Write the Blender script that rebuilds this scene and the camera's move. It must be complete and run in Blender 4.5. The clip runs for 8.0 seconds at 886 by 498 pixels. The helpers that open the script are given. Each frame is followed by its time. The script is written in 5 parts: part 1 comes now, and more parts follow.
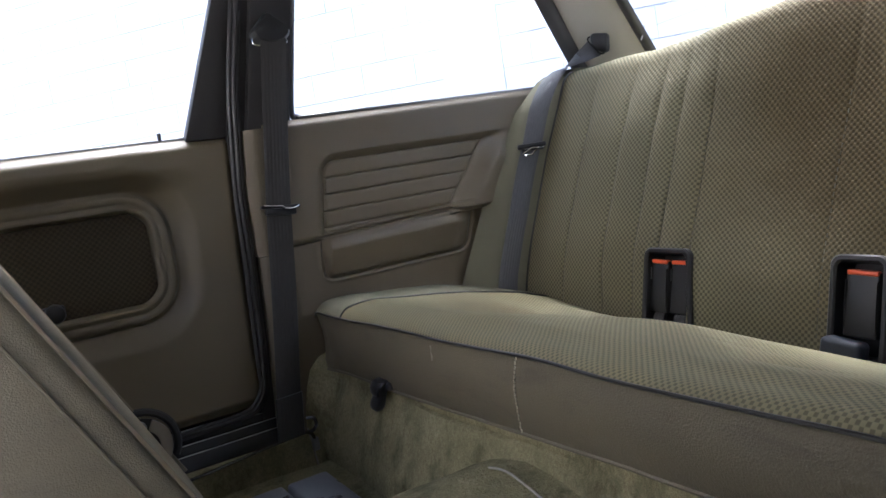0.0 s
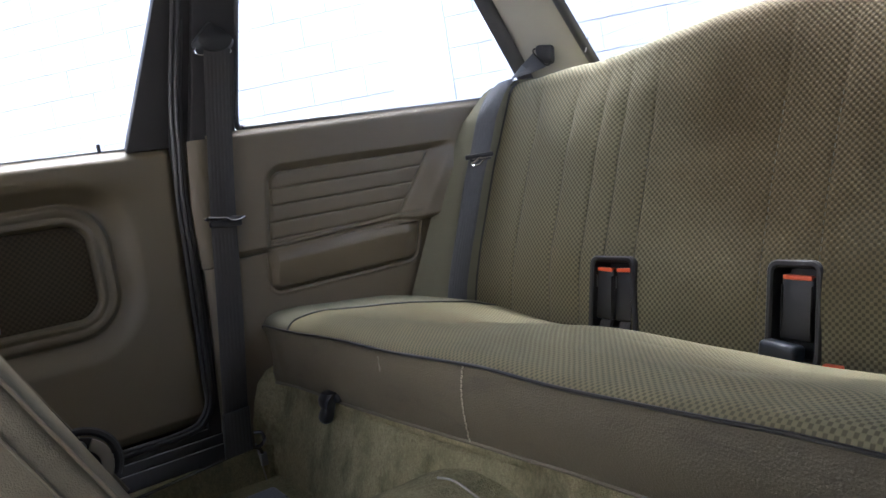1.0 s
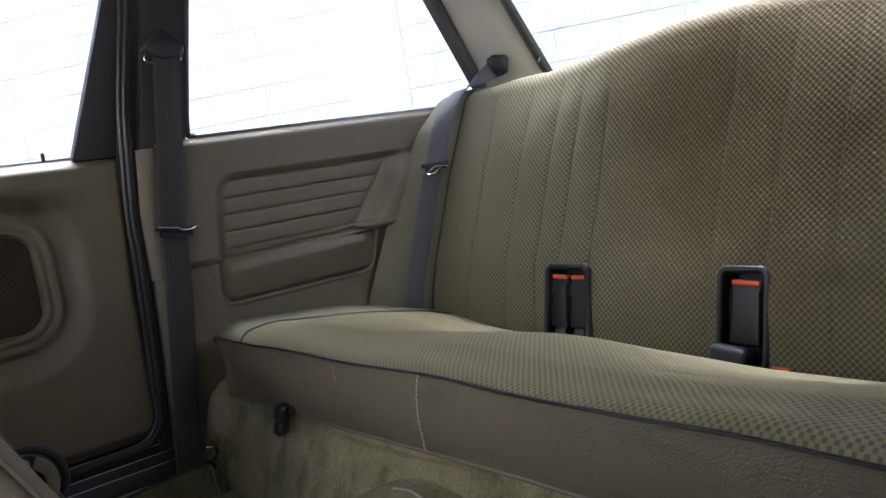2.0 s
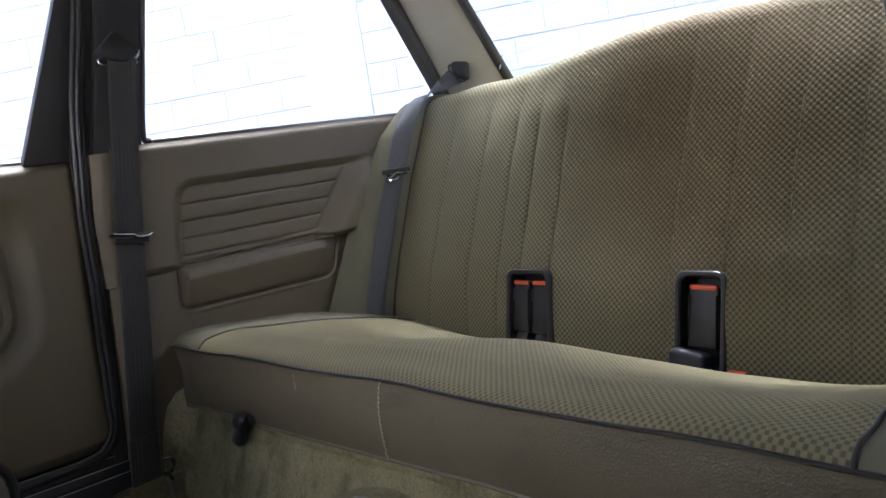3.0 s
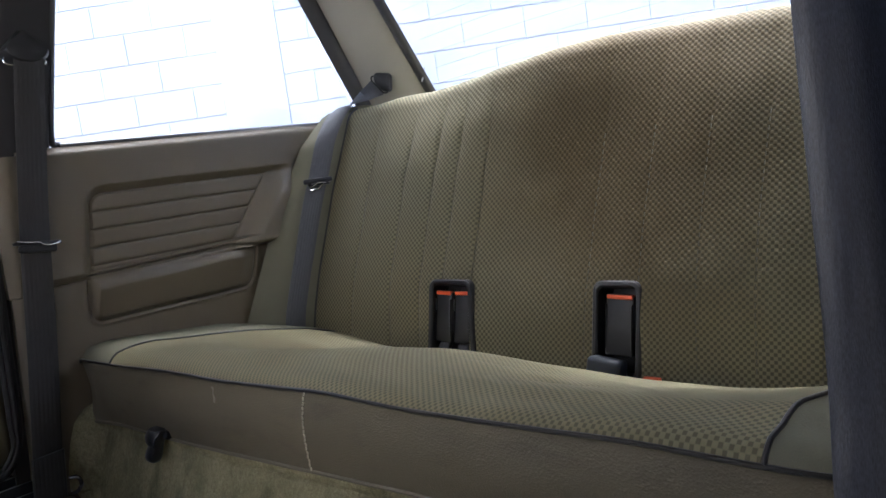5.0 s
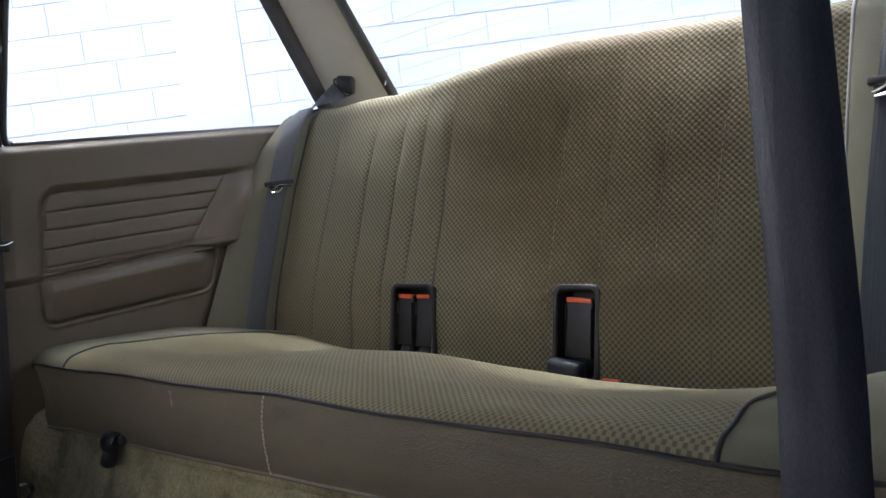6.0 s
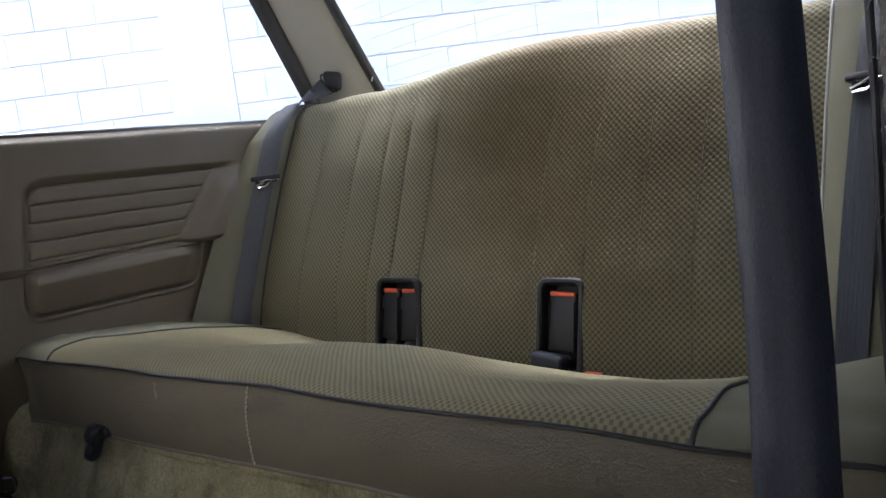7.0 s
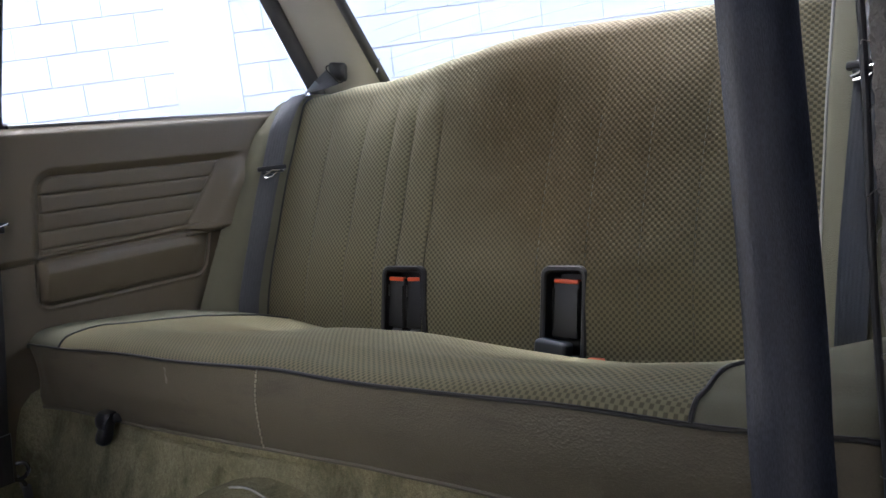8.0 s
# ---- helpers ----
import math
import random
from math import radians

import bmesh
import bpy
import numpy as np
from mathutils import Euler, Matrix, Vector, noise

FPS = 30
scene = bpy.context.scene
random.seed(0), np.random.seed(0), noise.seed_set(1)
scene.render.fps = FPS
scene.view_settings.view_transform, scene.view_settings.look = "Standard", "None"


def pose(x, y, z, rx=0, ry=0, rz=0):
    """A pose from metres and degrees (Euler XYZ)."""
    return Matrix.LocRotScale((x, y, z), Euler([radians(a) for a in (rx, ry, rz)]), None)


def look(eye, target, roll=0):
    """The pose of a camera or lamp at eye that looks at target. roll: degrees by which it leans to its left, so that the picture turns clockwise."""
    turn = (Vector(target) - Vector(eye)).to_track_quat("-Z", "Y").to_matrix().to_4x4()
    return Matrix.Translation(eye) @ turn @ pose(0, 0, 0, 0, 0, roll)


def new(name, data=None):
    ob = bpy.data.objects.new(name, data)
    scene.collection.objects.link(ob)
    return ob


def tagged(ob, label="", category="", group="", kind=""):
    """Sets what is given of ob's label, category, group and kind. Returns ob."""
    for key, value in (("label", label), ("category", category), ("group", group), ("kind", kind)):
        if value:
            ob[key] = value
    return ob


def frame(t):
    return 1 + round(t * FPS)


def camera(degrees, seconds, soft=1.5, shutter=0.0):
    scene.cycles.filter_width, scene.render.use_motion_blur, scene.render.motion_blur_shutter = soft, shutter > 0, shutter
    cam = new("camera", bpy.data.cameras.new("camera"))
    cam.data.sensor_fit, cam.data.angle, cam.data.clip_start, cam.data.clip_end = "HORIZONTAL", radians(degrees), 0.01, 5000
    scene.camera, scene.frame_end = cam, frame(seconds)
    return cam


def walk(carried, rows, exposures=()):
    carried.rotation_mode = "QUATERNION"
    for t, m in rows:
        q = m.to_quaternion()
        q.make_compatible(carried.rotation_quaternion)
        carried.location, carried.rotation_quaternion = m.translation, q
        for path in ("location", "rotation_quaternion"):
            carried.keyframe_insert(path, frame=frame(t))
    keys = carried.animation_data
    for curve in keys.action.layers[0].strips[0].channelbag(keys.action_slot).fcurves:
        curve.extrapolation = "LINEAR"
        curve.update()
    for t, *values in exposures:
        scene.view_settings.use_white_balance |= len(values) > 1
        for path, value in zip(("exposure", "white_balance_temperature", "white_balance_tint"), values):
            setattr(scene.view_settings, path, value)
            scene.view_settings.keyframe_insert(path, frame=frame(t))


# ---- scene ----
cam = camera(61.0, 8.0)

EXPOSURES = [(0.0, 3.84, 5420, 8), (4.0, 3.66, 5420, 8), (8.0, 3.58, 5420, 8)]
PATH = [
    (0, (0.769, -0.502, 0.615), (-0.954, 0.485, 0.374), -8.9),
    (0.5, (0.770, -0.497, 0.612), (-0.922, 0.543, 0.377), -9.0),
    (1, (0.774, -0.494, 0.612), (-0.884, 0.602, 0.380), -9.1),
    (1.5, (0.775, -0.491, 0.610), (-0.850, 0.653, 0.383), -9.2),
    (3, (0.772, -0.487, 0.608), (-0.757, 0.783, 0.385), -9.0),
    (3.5, (0.770, -0.488, 0.607), (-0.727, 0.819, 0.384), -8.9),
    (4, (0.768, -0.493, 0.607), (-0.691, 0.857, 0.384), -8.6),
    (4.5, (0.767, -0.496, 0.607), (-0.654, 0.893, 0.384), -8.4),
    (5, (0.768, -0.499, 0.606), (-0.609, 0.934, 0.384), -8.0),
    (6.5, (0.775, -0.502, 0.601), (-0.509, 1.014, 0.375), -7.2),
    (7, (0.780, -0.505, 0.595), (-0.499, 1.015, 0.367), -7.1),
    (7.5, (0.785, -0.512, 0.593), (-0.496, 1.005, 0.356), -7.2),
    (8, (0.789, -0.518, 0.589), (-0.500, 0.991, 0.344), -7.2),
]
walk(cam, [(t, look(eye, target, roll)) for t, eye, target, roll in PATH], EXPOSURES)

# ---- light ----
world = bpy.data.worlds.new("sky")
scene.world = world
world.use_nodes = True
wn = world.node_tree.nodes
sky = wn.new("ShaderNodeTexSky")
sky.sky_type = "NISHITA"
sky.sun_disc = False
sky.sun_elevation = radians(62)
sky.air_density = 0.45
sky.dust_density = 7.0
sky.ozone_density = 0.6
sky.sun_rotation = radians(336)
wn["Background"].inputs["Strength"].default_value = 0.15
world.node_tree.links.new(sky.outputs["Color"], wn["Background"].inputs["Color"])
sun = new("sun", bpy.data.lights.new("sun", "SUN"))
sun.data.energy = 0.04
sun.data.angle = radians(32)
sun.data.color = (0.94, 0.97, 1.0)
sun.matrix_world = look((-0.9, 1.9, 4.0), (0, 0, 0))


# ---- materials ----
def material(name, rough=0.5, metal=0.0):
    m = bpy.data.materials.new(name)
    m.use_nodes = True
    b = m.node_tree.nodes["Principled BSDF"]
    b.inputs["Roughness"].default_value = rough
    b.inputs["Metallic"].default_value = metal
    return m, m.node_tree, b


def node(tree, kind, ins=None, operation=""):
    n = tree.nodes.new(kind)
    if operation:
        n.operation = operation
    for key, value in (ins or {}).items():
        if isinstance(value, bpy.types.NodeSocket):
            tree.links.new(value, n.inputs[key])
        else:
            n.inputs[key].default_value = value
    return n


def math_node(tree, op, a, b=0.0, c=0.0):
    return node(tree, "ShaderNodeMath", {0: a, 1: b, 2: c}, operation=op).outputs[0]


def mix_colour(tree, fac, a, b):
    n = tree.nodes.new("ShaderNodeMix")
    n.data_type = "RGBA"
    for slot, value in ((0, fac), (6, a), (7, b)):
        if isinstance(value, bpy.types.NodeSocket):
            tree.links.new(value, n.inputs[slot])
        else:
            n.inputs[slot].default_value = value if slot == 0 else (*value[:3], 1)
    return n.outputs[2]


def coords(tree, which="Object"):
    return node(tree, "ShaderNodeTexCoord").outputs[which]


def noise_at(tree, vec, scale, detail=3.0, rough=0.55):
    return node(tree, "ShaderNodeTexNoise", {"Vector": vec, "Scale": scale, "Detail": detail, "Roughness": rough}).outputs["Fac"]


def ramp(tree, fac, lo, hi):
    return node(tree, "ShaderNodeMapRange", {"Value": fac, "From Min": lo, "From Max": hi}).outputs["Result"]


def bump(tree, bsdf, height, distance, strength=1.0):
    n = node(tree, "ShaderNodeBump", {"Height": height, "Distance": distance, "Strength": strength})
    tree.links.new(n.outputs["Normal"], bsdf.inputs["Normal"])


def grained(name, dark, light, rough, grain, depth, patch=6.0, metal=0.0, cells=False, spec=0.5):
    """A surface of two near colours in soft patches, with fine grain in relief."""
    m, t, b = material(name, rough, metal)
    at = coords(t)
    big = ramp(t, noise_at(t, at, patch, 4), 0.3, 0.7)
    fine = noise_at(t, at, grain, 2)
    t.links.new(mix_colour(t, math_node(t, "ADD", math_node(t, "MULTIPLY", big, 0.7), math_node(t, "MULTIPLY", fine, 0.3)), dark, light), b.inputs["Base Color"])
    t.links.new(math_node(t, "MULTIPLY_ADD", big, 0.12, rough - 0.06), b.inputs["Roughness"])
    b.inputs["Specular IOR Level"].default_value = spec
    height = fine
    if cells:
        height = node(t, "ShaderNodeTexVoronoi", {"Vector": at, "Scale": grain}).outputs["Distance"]
    bump(t, b, height, depth)
    return m


def woven_check(name, light, dark, pitch_u, pitch_v, fade=0.55, stain_shade=None, lo=-0.38, hi=0.30):
    """Two-tone check weave with raised light squares; the UV map is in metres."""
    m, t, b = material(name, 0.85)
    uv = coords(t, "UV")
    sep = node(t, "ShaderNodeSeparateXYZ", {0: uv})
    wob = noise_at(t, uv, 60, 2)
    su = math_node(t, "SINE", math_node(t, "MULTIPLY_ADD", sep.outputs[0], 2 * math.pi / pitch_u, wob))
    sv = math_node(t, "SINE", math_node(t, "MULTIPLY", sep.outputs[1], 2 * math.pi / pitch_v))
    square = [math_node(t, "MAXIMUM", math_node(t, "MINIMUM", math_node(t, "MULTIPLY", w, 1.9), 1.0), -1.0) for w in (su, sv)]
    prod = math_node(t, "MULTIPLY", *square)
    check = ramp(t, prod, lo, hi)
    thread = noise_at(t, uv, 1400, 2)
    worn = ramp(t, noise_at(t, uv, 7, 4), 0.3, 0.75)
    faded = ramp(t, noise_at(t, uv, 3.2, 3), 0.38, 0.62)
    light_mix = mix_colour(t, worn, light, [c * k for c, k in zip(light, (1.12, 1.08, 0.98))])
    light_mix = mix_colour(t, math_node(t, "MULTIPLY", faded, fade), light_mix, [c * k for c, k in zip(light, (0.98, 0.86, 0.72))])
    base = mix_colour(t, check, dark, light_mix)
    # brown stain patch; on the backrest its darkness also holds painted shade
    if stain_shade:
        cu, cv, ru, rv, strength = stain_shade
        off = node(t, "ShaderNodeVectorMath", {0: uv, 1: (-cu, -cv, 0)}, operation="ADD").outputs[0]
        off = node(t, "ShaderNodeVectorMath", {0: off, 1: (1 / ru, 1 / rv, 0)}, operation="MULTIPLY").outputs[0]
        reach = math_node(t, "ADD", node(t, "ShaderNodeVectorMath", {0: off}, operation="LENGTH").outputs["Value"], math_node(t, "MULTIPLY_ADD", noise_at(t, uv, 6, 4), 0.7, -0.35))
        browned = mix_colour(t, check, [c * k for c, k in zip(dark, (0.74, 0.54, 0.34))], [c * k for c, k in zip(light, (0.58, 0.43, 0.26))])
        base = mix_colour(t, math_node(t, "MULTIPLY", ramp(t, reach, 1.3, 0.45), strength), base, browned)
    base = mix_colour(t, math_node(t, "MULTIPLY", thread, 0.32), base, [c * 0.35 for c in light])
    t.links.new(base, b.inputs["Base Color"])
    b.inputs["Sheen Weight"].default_value = 0.02
    b.inputs["Sheen Tint"].default_value = (0.9, 0.85, 0.65, 1)
    b.inputs["Sheen Roughness"].default_value = 0.5
    b.inputs["Specular IOR Level"].default_value = 0.2
    pillow = math_node(t, "MULTIPLY", math_node(t, "MULTIPLY", su, sv), 0.6)
    bump(t, b, math_node(t, "ADD", math_node(t, "MULTIPLY_ADD", thread, 0.05, math_node(t, "MULTIPLY", check, 0.7)), pillow), 0.0008, 0.38)
    return m


def woven_plain(name, dark, light):
    m, t, b = material(name, 0.9)
    uv = coords(t, "UV")
    sep = node(t, "ShaderNodeSeparateXYZ", {0: uv})
    weave = math_node(t, "MULTIPLY", math_node(t, "SINE", math_node(t, "MULTIPLY", sep.outputs[0], 4200)), math_node(t, "SINE", math_node(t, "MULTIPLY", sep.outputs[1], 4200)))
    cloud = ramp(t, noise_at(t, uv, 9, 4), 0.25, 0.75)
    base = mix_colour(t, cloud, dark, light)
    base = mix_colour(t, math_node(t, "MULTIPLY", noise_at(t, uv, 900, 2), 0.35), base, [c * 0.4 for c in dark])
    t.links.new(base, b.inputs["Base Color"])
    b.inputs["Sheen Weight"].default_value = 0.04
    b.inputs["Sheen Tint"].default_value = (0.9, 0.88, 0.65, 1)
    b.inputs["Specular IOR Level"].default_value = 0.2
    bump(t, b, math_node(t, "MULTIPLY_ADD", weave, 0.12, noise_at(t, uv, 500, 2)), 0.0005)
    return m


def pile_carpet(name, dark, mid, light):
    """Short brushed pile: soft olive smudges where it lies the other way, over a fine fibre grain."""
    m, t, b = material(name, 0.95)
    at = coords(t)
    drag = node(t, "ShaderNodeMapping", {"Vector": at, "Scale": (1.0, 1.0, 0.62), "Rotation": (0.0, 0.5, 0.0)}).outputs[0]
    brushed = ramp(t, noise_at(t, drag, 17, 6, 0.68), 0.36, 0.66)
    wide = ramp(t, noise_at(t, at, 5, 3), 0.35, 0.65)
    nap = noise_at(t, node(t, "ShaderNodeMapping", {"Vector": at, "Scale": (190.0, 190.0, 150.0), "Rotation": (0.0, 0.6, 0.0)}).outputs[0], 1.0, 3, 0.65)
    fine = noise_at(t, at, 700, 2, 0.6)
    base = mix_colour(t, brushed, mid, light)
    base = mix_colour(t, math_node(t, "MULTIPLY", wide, 0.45), base, mid)
    base = mix_colour(t, math_node(t, "MULTIPLY", ramp(t, noise_at(t, drag, 13, 6, 0.72), 0.49, 0.66), 0.80), base, dark)
    base = mix_colour(t, math_node(t, "MULTIPLY", ramp(t, nap, 0.62, 0.34), 0.34), base, dark)
    base = mix_colour(t, math_node(t, "MULTIPLY", ramp(t, fine, 0.58, 0.32), 0.50), base, dark)
    t.links.new(base, b.inputs["Base Color"])
    b.inputs["Sheen Weight"].default_value = 0.12
    b.inputs["Sheen Tint"].default_value = (*light, 1)
    b.inputs["Specular IOR Level"].default_value = 0.1
    bump(t, b, math_node(t, "ADD", math_node(t, "MULTIPLY", brushed, 0.5), math_node(t, "MULTIPLY_ADD", nap, 0.6, math_node(t, "MULTIPLY", fine, 0.4))), 0.008)
    return m


def webbing(name, dark, light, sheen_tint, rib_pitch=0.0052, relief=0.0002):
    """Belt webbing: fine ribs along the belt and a tight cross weave; UV in metres, u across."""
    m, t, b = material(name, 0.48)
    uv = coords(t, "UV")
    sep = node(t, "ShaderNodeSeparateXYZ", {0: uv})
    rib = math_node(t, "SINE", math_node(t, "MULTIPLY", sep.outputs[0], 2 * math.pi / rib_pitch))
    cross = math_node(t, "SINE", math_node(t, "MULTIPLY_ADD", sep.outputs[1], 2 * math.pi / 0.0016, math_node(t, "MULTIPLY", rib, 1.4)))
    long = node(t, "ShaderNodeMapping", {"Vector": uv, "Scale": (900.0, 60.0, 1.0)}).outputs[0]
    streak = noise_at(t, long, 1.0, 3)
    t.links.new(mix_colour(t, ramp(t, streak, 0.3, 0.7), dark, light), b.inputs["Base Color"])
    b.inputs["Sheen Weight"].default_value = 0.15
    b.inputs["Sheen Roughness"].default_value = 0.3
    b.inputs["Sheen Tint"].default_value = (*sheen_tint, 1)
    b.inputs["Specular IOR Level"].default_value = 0.4
    bump(t, b, math_node(t, "MULTIPLY_ADD", cross, 0.35, rib), relief)
    return m


# backrest patch: a real brown stain, darkened further to stand in for shade
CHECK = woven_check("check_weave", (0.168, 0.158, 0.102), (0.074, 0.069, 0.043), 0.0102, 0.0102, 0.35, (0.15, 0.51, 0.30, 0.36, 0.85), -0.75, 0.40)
CHECK_SEAT = woven_check("seat_check_weave", (0.188, 0.175, 0.104), (0.096, 0.089, 0.053), 0.0108, 0.0108, 0.35, (-0.40, 0.30, 0.22, 0.10, 0.35), -0.85, 0.15)
CHECK_DARK = woven_check("door_check_weave", (0.052, 0.041, 0.024), (0.030, 0.024, 0.015), 0.0105, 0.0105)
PLAIN = woven_plain("plain_weave", (0.124, 0.120, 0.083), (0.150, 0.146, 0.100))
VINYL = grained("brown_vinyl", (0.097, 0.079, 0.049), (0.115, 0.095, 0.060), 0.40, 900, 0.0004, 5, cells=True)
VINYL_DOOR = grained("door_vinyl", (0.099, 0.081, 0.048), (0.115, 0.096, 0.057), 0.40, 900, 0.0003, 5, cells=True, spec=0.55)


def smudged_vinyl(name, dark, light, grime):
    """Fine-grained vinyl with long soft smudges and a few scuffs."""
    m, t, b = material(name, 0.54)
    at = coords(t)
    drag = node(t, "ShaderNodeMapping", {"Vector": at, "Scale": (3.0, 3.0, 11.0)}).outputs[0]
    scrub = node(t, "ShaderNodeMapping", {"Vector": at, "Scale": (26.0, 26.0, 90.0), "Rotation": (0.0, 0.3, 0.0)}).outputs[0]
    soft = ramp(t, noise_at(t, drag, 1.0, 5, 0.6), 0.32, 0.68)
    fine = noise_at(t, at, 1300, 2)
    base = mix_colour(t, math_node(t, "MULTIPLY_ADD", fine, 0.3, math_node(t, "MULTIPLY", soft, 0.7)), dark, light)
    base = mix_colour(t, math_node(t, "MULTIPLY", ramp(t, noise_at(t, drag, 2.3, 6, 0.7), 0.54, 0.74), 0.75), base, grime)
    base = mix_colour(t, math_node(t, "MULTIPLY", ramp(t, noise_at(t, scrub, 1.0, 4, 0.7), 0.66, 0.80), 0.35), base, [c * 1.5 for c in light])
    t.links.new(base, b.inputs["Base Color"])
    t.links.new(math_node(t, "MULTIPLY_ADD", soft, 0.14, 0.47), b.inputs["Roughness"])
    cells = node(t, "ShaderNodeTexVoronoi", {"Vector": at, "Scale": 1300.0}).outputs["Distance"]
    pebble = node(t, "ShaderNodeTexVoronoi", {"Vector": at, "Scale": 430.0}).outputs["Distance"]
    crinkle = noise_at(t, at, 120, 4, 0.6)
    relief = math_node(t, "ADD", math_node(t, "MULTIPLY_ADD", soft, 2.0, cells), math_node(t, "MULTIPLY_ADD", pebble, 2.2, math_node(t, "MULTIPLY", crinkle, 1.1)))
    bump(t, b, relief, 0.00022)
    return m


VINYL_SEAT = smudged_vinyl("seat_vinyl", (0.086, 0.073, 0.045), (0.116, 0.099, 0.062), (0.052, 0.045, 0.031))
CARPET = pile_carpet("olive_carpet", (0.084, 0.077, 0.042), (0.250, 0.228, 0.125), (0.40, 0.365, 0.215))
# right rear belt only: shade on that side is put into its near-black colour
BELT_SHADED = webbing("shaded_belt_webbing", (0.007, 0.009, 0.013), (0.015, 0.018, 0.025), (0.7, 0.8, 1.0), 0.0062, 0.0001)


def satin_webbing(name, dark, light):
    m, t, b = material(name, 0.34)
    uv = coords(t, "UV")
    long = node(t, "ShaderNodeMapping", {"Vector": uv, "Scale": (1500.0, 260.0, 1.0)}).outputs[0]
    broad = node(t, "ShaderNodeMapping", {"Vector": uv, "Scale": (260.0, 22.0, 1.0)}).outputs[0]
    fleck = noise_at(t, long, 1.0, 2)
    streak = noise_at(t, broad, 1.0, 4)
    t.links.new(mix_colour(t, math_node(t, "MULTIPLY_ADD", ramp(t, fleck, 0.35, 0.65), 0.65, math_node(t, "MULTIPLY", ramp(t, streak, 0.3, 0.7), 0.4)), dark, light), b.inputs["Base Color"])
    b.inputs["Sheen Weight"].default_value = 0.2
    b.inputs["Sheen Tint"].default_value = (0.7, 0.8, 1.0, 1)
    b.inputs["Specular IOR Level"].default_value = 0.5
    bump(t, b, fleck, 0.00025)
    return m


BELT_NEAR = satin_webbing("satin_belt_webbing", (0.008, 0.009, 0.0135), (0.043, 0.047, 0.062))
BELT_BROWN = webbing("faded_belt_webbing", (0.018, 0.0168, 0.016), (0.032, 0.0295, 0.028), (0.9, 0.9, 1.0), 0.0072, 0.00011)
BELT_BLUE = webbing("blue_grey_belt_webbing", (0.046, 0.048, 0.053), (0.072, 0.074, 0.081), (0.7, 0.8, 1.0), 0.0062, 0.00010)
STRAP = webbing("navy_strap", (0.006, 0.008, 0.013), (0.016, 0.020, 0.030), (0.7, 0.8, 1.0), 0.004, 0.0006)
PLASTIC = grained("black_plastic", (0.010, 0.010, 0.0112), (0.0165, 0.0165, 0.0182), 0.46, 1500, 0.0001, 14, spec=0.4)
RUBBER = grained("black_rubber", (0.024, 0.0235, 0.025), (0.038, 0.037, 0.039), 0.38, 700, 0.0001, 10, spec=0.5)
SILL = grained("glossy_sill_plastic", (0.028, 0.028, 0.031), (0.040, 0.040, 0.043), 0.27, 500, 0.0001, 2, spec=0.8)
DARK_STEEL = grained("blackened_steel", (0.16, 0.16, 0.165), (0.22, 0.22, 0.225), 0.22, 300, 0.00005, 30, metal=1.0)
TAN = grained("tan_plastic", (0.15, 0.128, 0.092), (0.185, 0.16, 0.118), 0.45, 700, 0.0001, 20)
DARK_TRIM = grained("charcoal_trim", (0.017, 0.016, 0.0165), (0.026, 0.0245, 0.025), 0.6, 800, 0.0003, 6, spec=0.3)
GREY_PLASTIC = grained("blue_grey_plastic", (0.042, 0.047, 0.060), (0.064, 0.070, 0.086), 0.28, 1200, 0.0002, 9)
PIPING = grained("dark_piping", (0.012, 0.011, 0.0105), (0.022, 0.020, 0.019), 0.42, 600, 0.0002, 20)
# lit copy of the dark piping: light on the right edge painted as pale colour
LIT_PIPING = grained("lit_piping", (0.28, 0.27, 0.25), (0.40, 0.39, 0.36), 0.4, 600, 0.0002, 20)
WORN_EDGE = grained("worn_grey_edging", (0.20, 0.19, 0.15), (0.36, 0.345, 0.29), 0.85, 300, 0.0006, 40)
HEADLINER = grained("beige_headliner", (0.255, 0.245, 0.215), (0.30, 0.287, 0.25), 0.85, 600, 0.0003, 7)
CHROME = grained("chrome", (0.75, 0.75, 0.76), (0.85, 0.85, 0.86), 0.14, 300, 0.00005, 30, metal=1.0)
COVER = grained("matt_black_plastic", (0.010, 0.010, 0.011), (0.016, 0.016, 0.017), 0.55, 1200, 0.0002, 12, spec=0.35)
STEEL = grained("dull_steel", (0.22, 0.22, 0.215), (0.3, 0.3, 0.29), 0.42, 300, 0.0001, 30, metal=1.0)
RED = grained("red_button", (0.55, 0.07, 0.015), (0.68, 0.10, 0.025), 0.42, 500, 0.0001, 30)
THREAD = grained("beige_thread", (0.32, 0.29, 0.22), (0.45, 0.42, 0.33), 0.8, 900, 0.0003, 60)
SCUFF = grained("scuffed_vinyl", (0.17, 0.155, 0.125), (0.26, 0.235, 0.195), 0.6, 900, 0.0004, 120)
DARK_THREAD = grained("olive_thread", (0.060, 0.056, 0.038), (0.085, 0.080, 0.055), 0.8, 900, 0.0003, 60)
PAINT = grained("body_paint", (0.10, 0.085, 0.065), (0.12, 0.10, 0.08), 0.3, 200, 0.00005, 3)
FELT = grained("grey_felt", (0.13, 0.117, 0.105), (0.33, 0.305, 0.275), 0.95, 420, 0.003, 40)
WALL_WHITE = grained("white_wall_paint", (0.515, 0.53, 0.56), (0.565, 0.575, 0.60), 0.7, 60, 0.002, 2)
MORTAR = grained("painted_mortar", (0.44, 0.445, 0.46), (0.48, 0.485, 0.495), 0.8, 80, 0.002, 3)
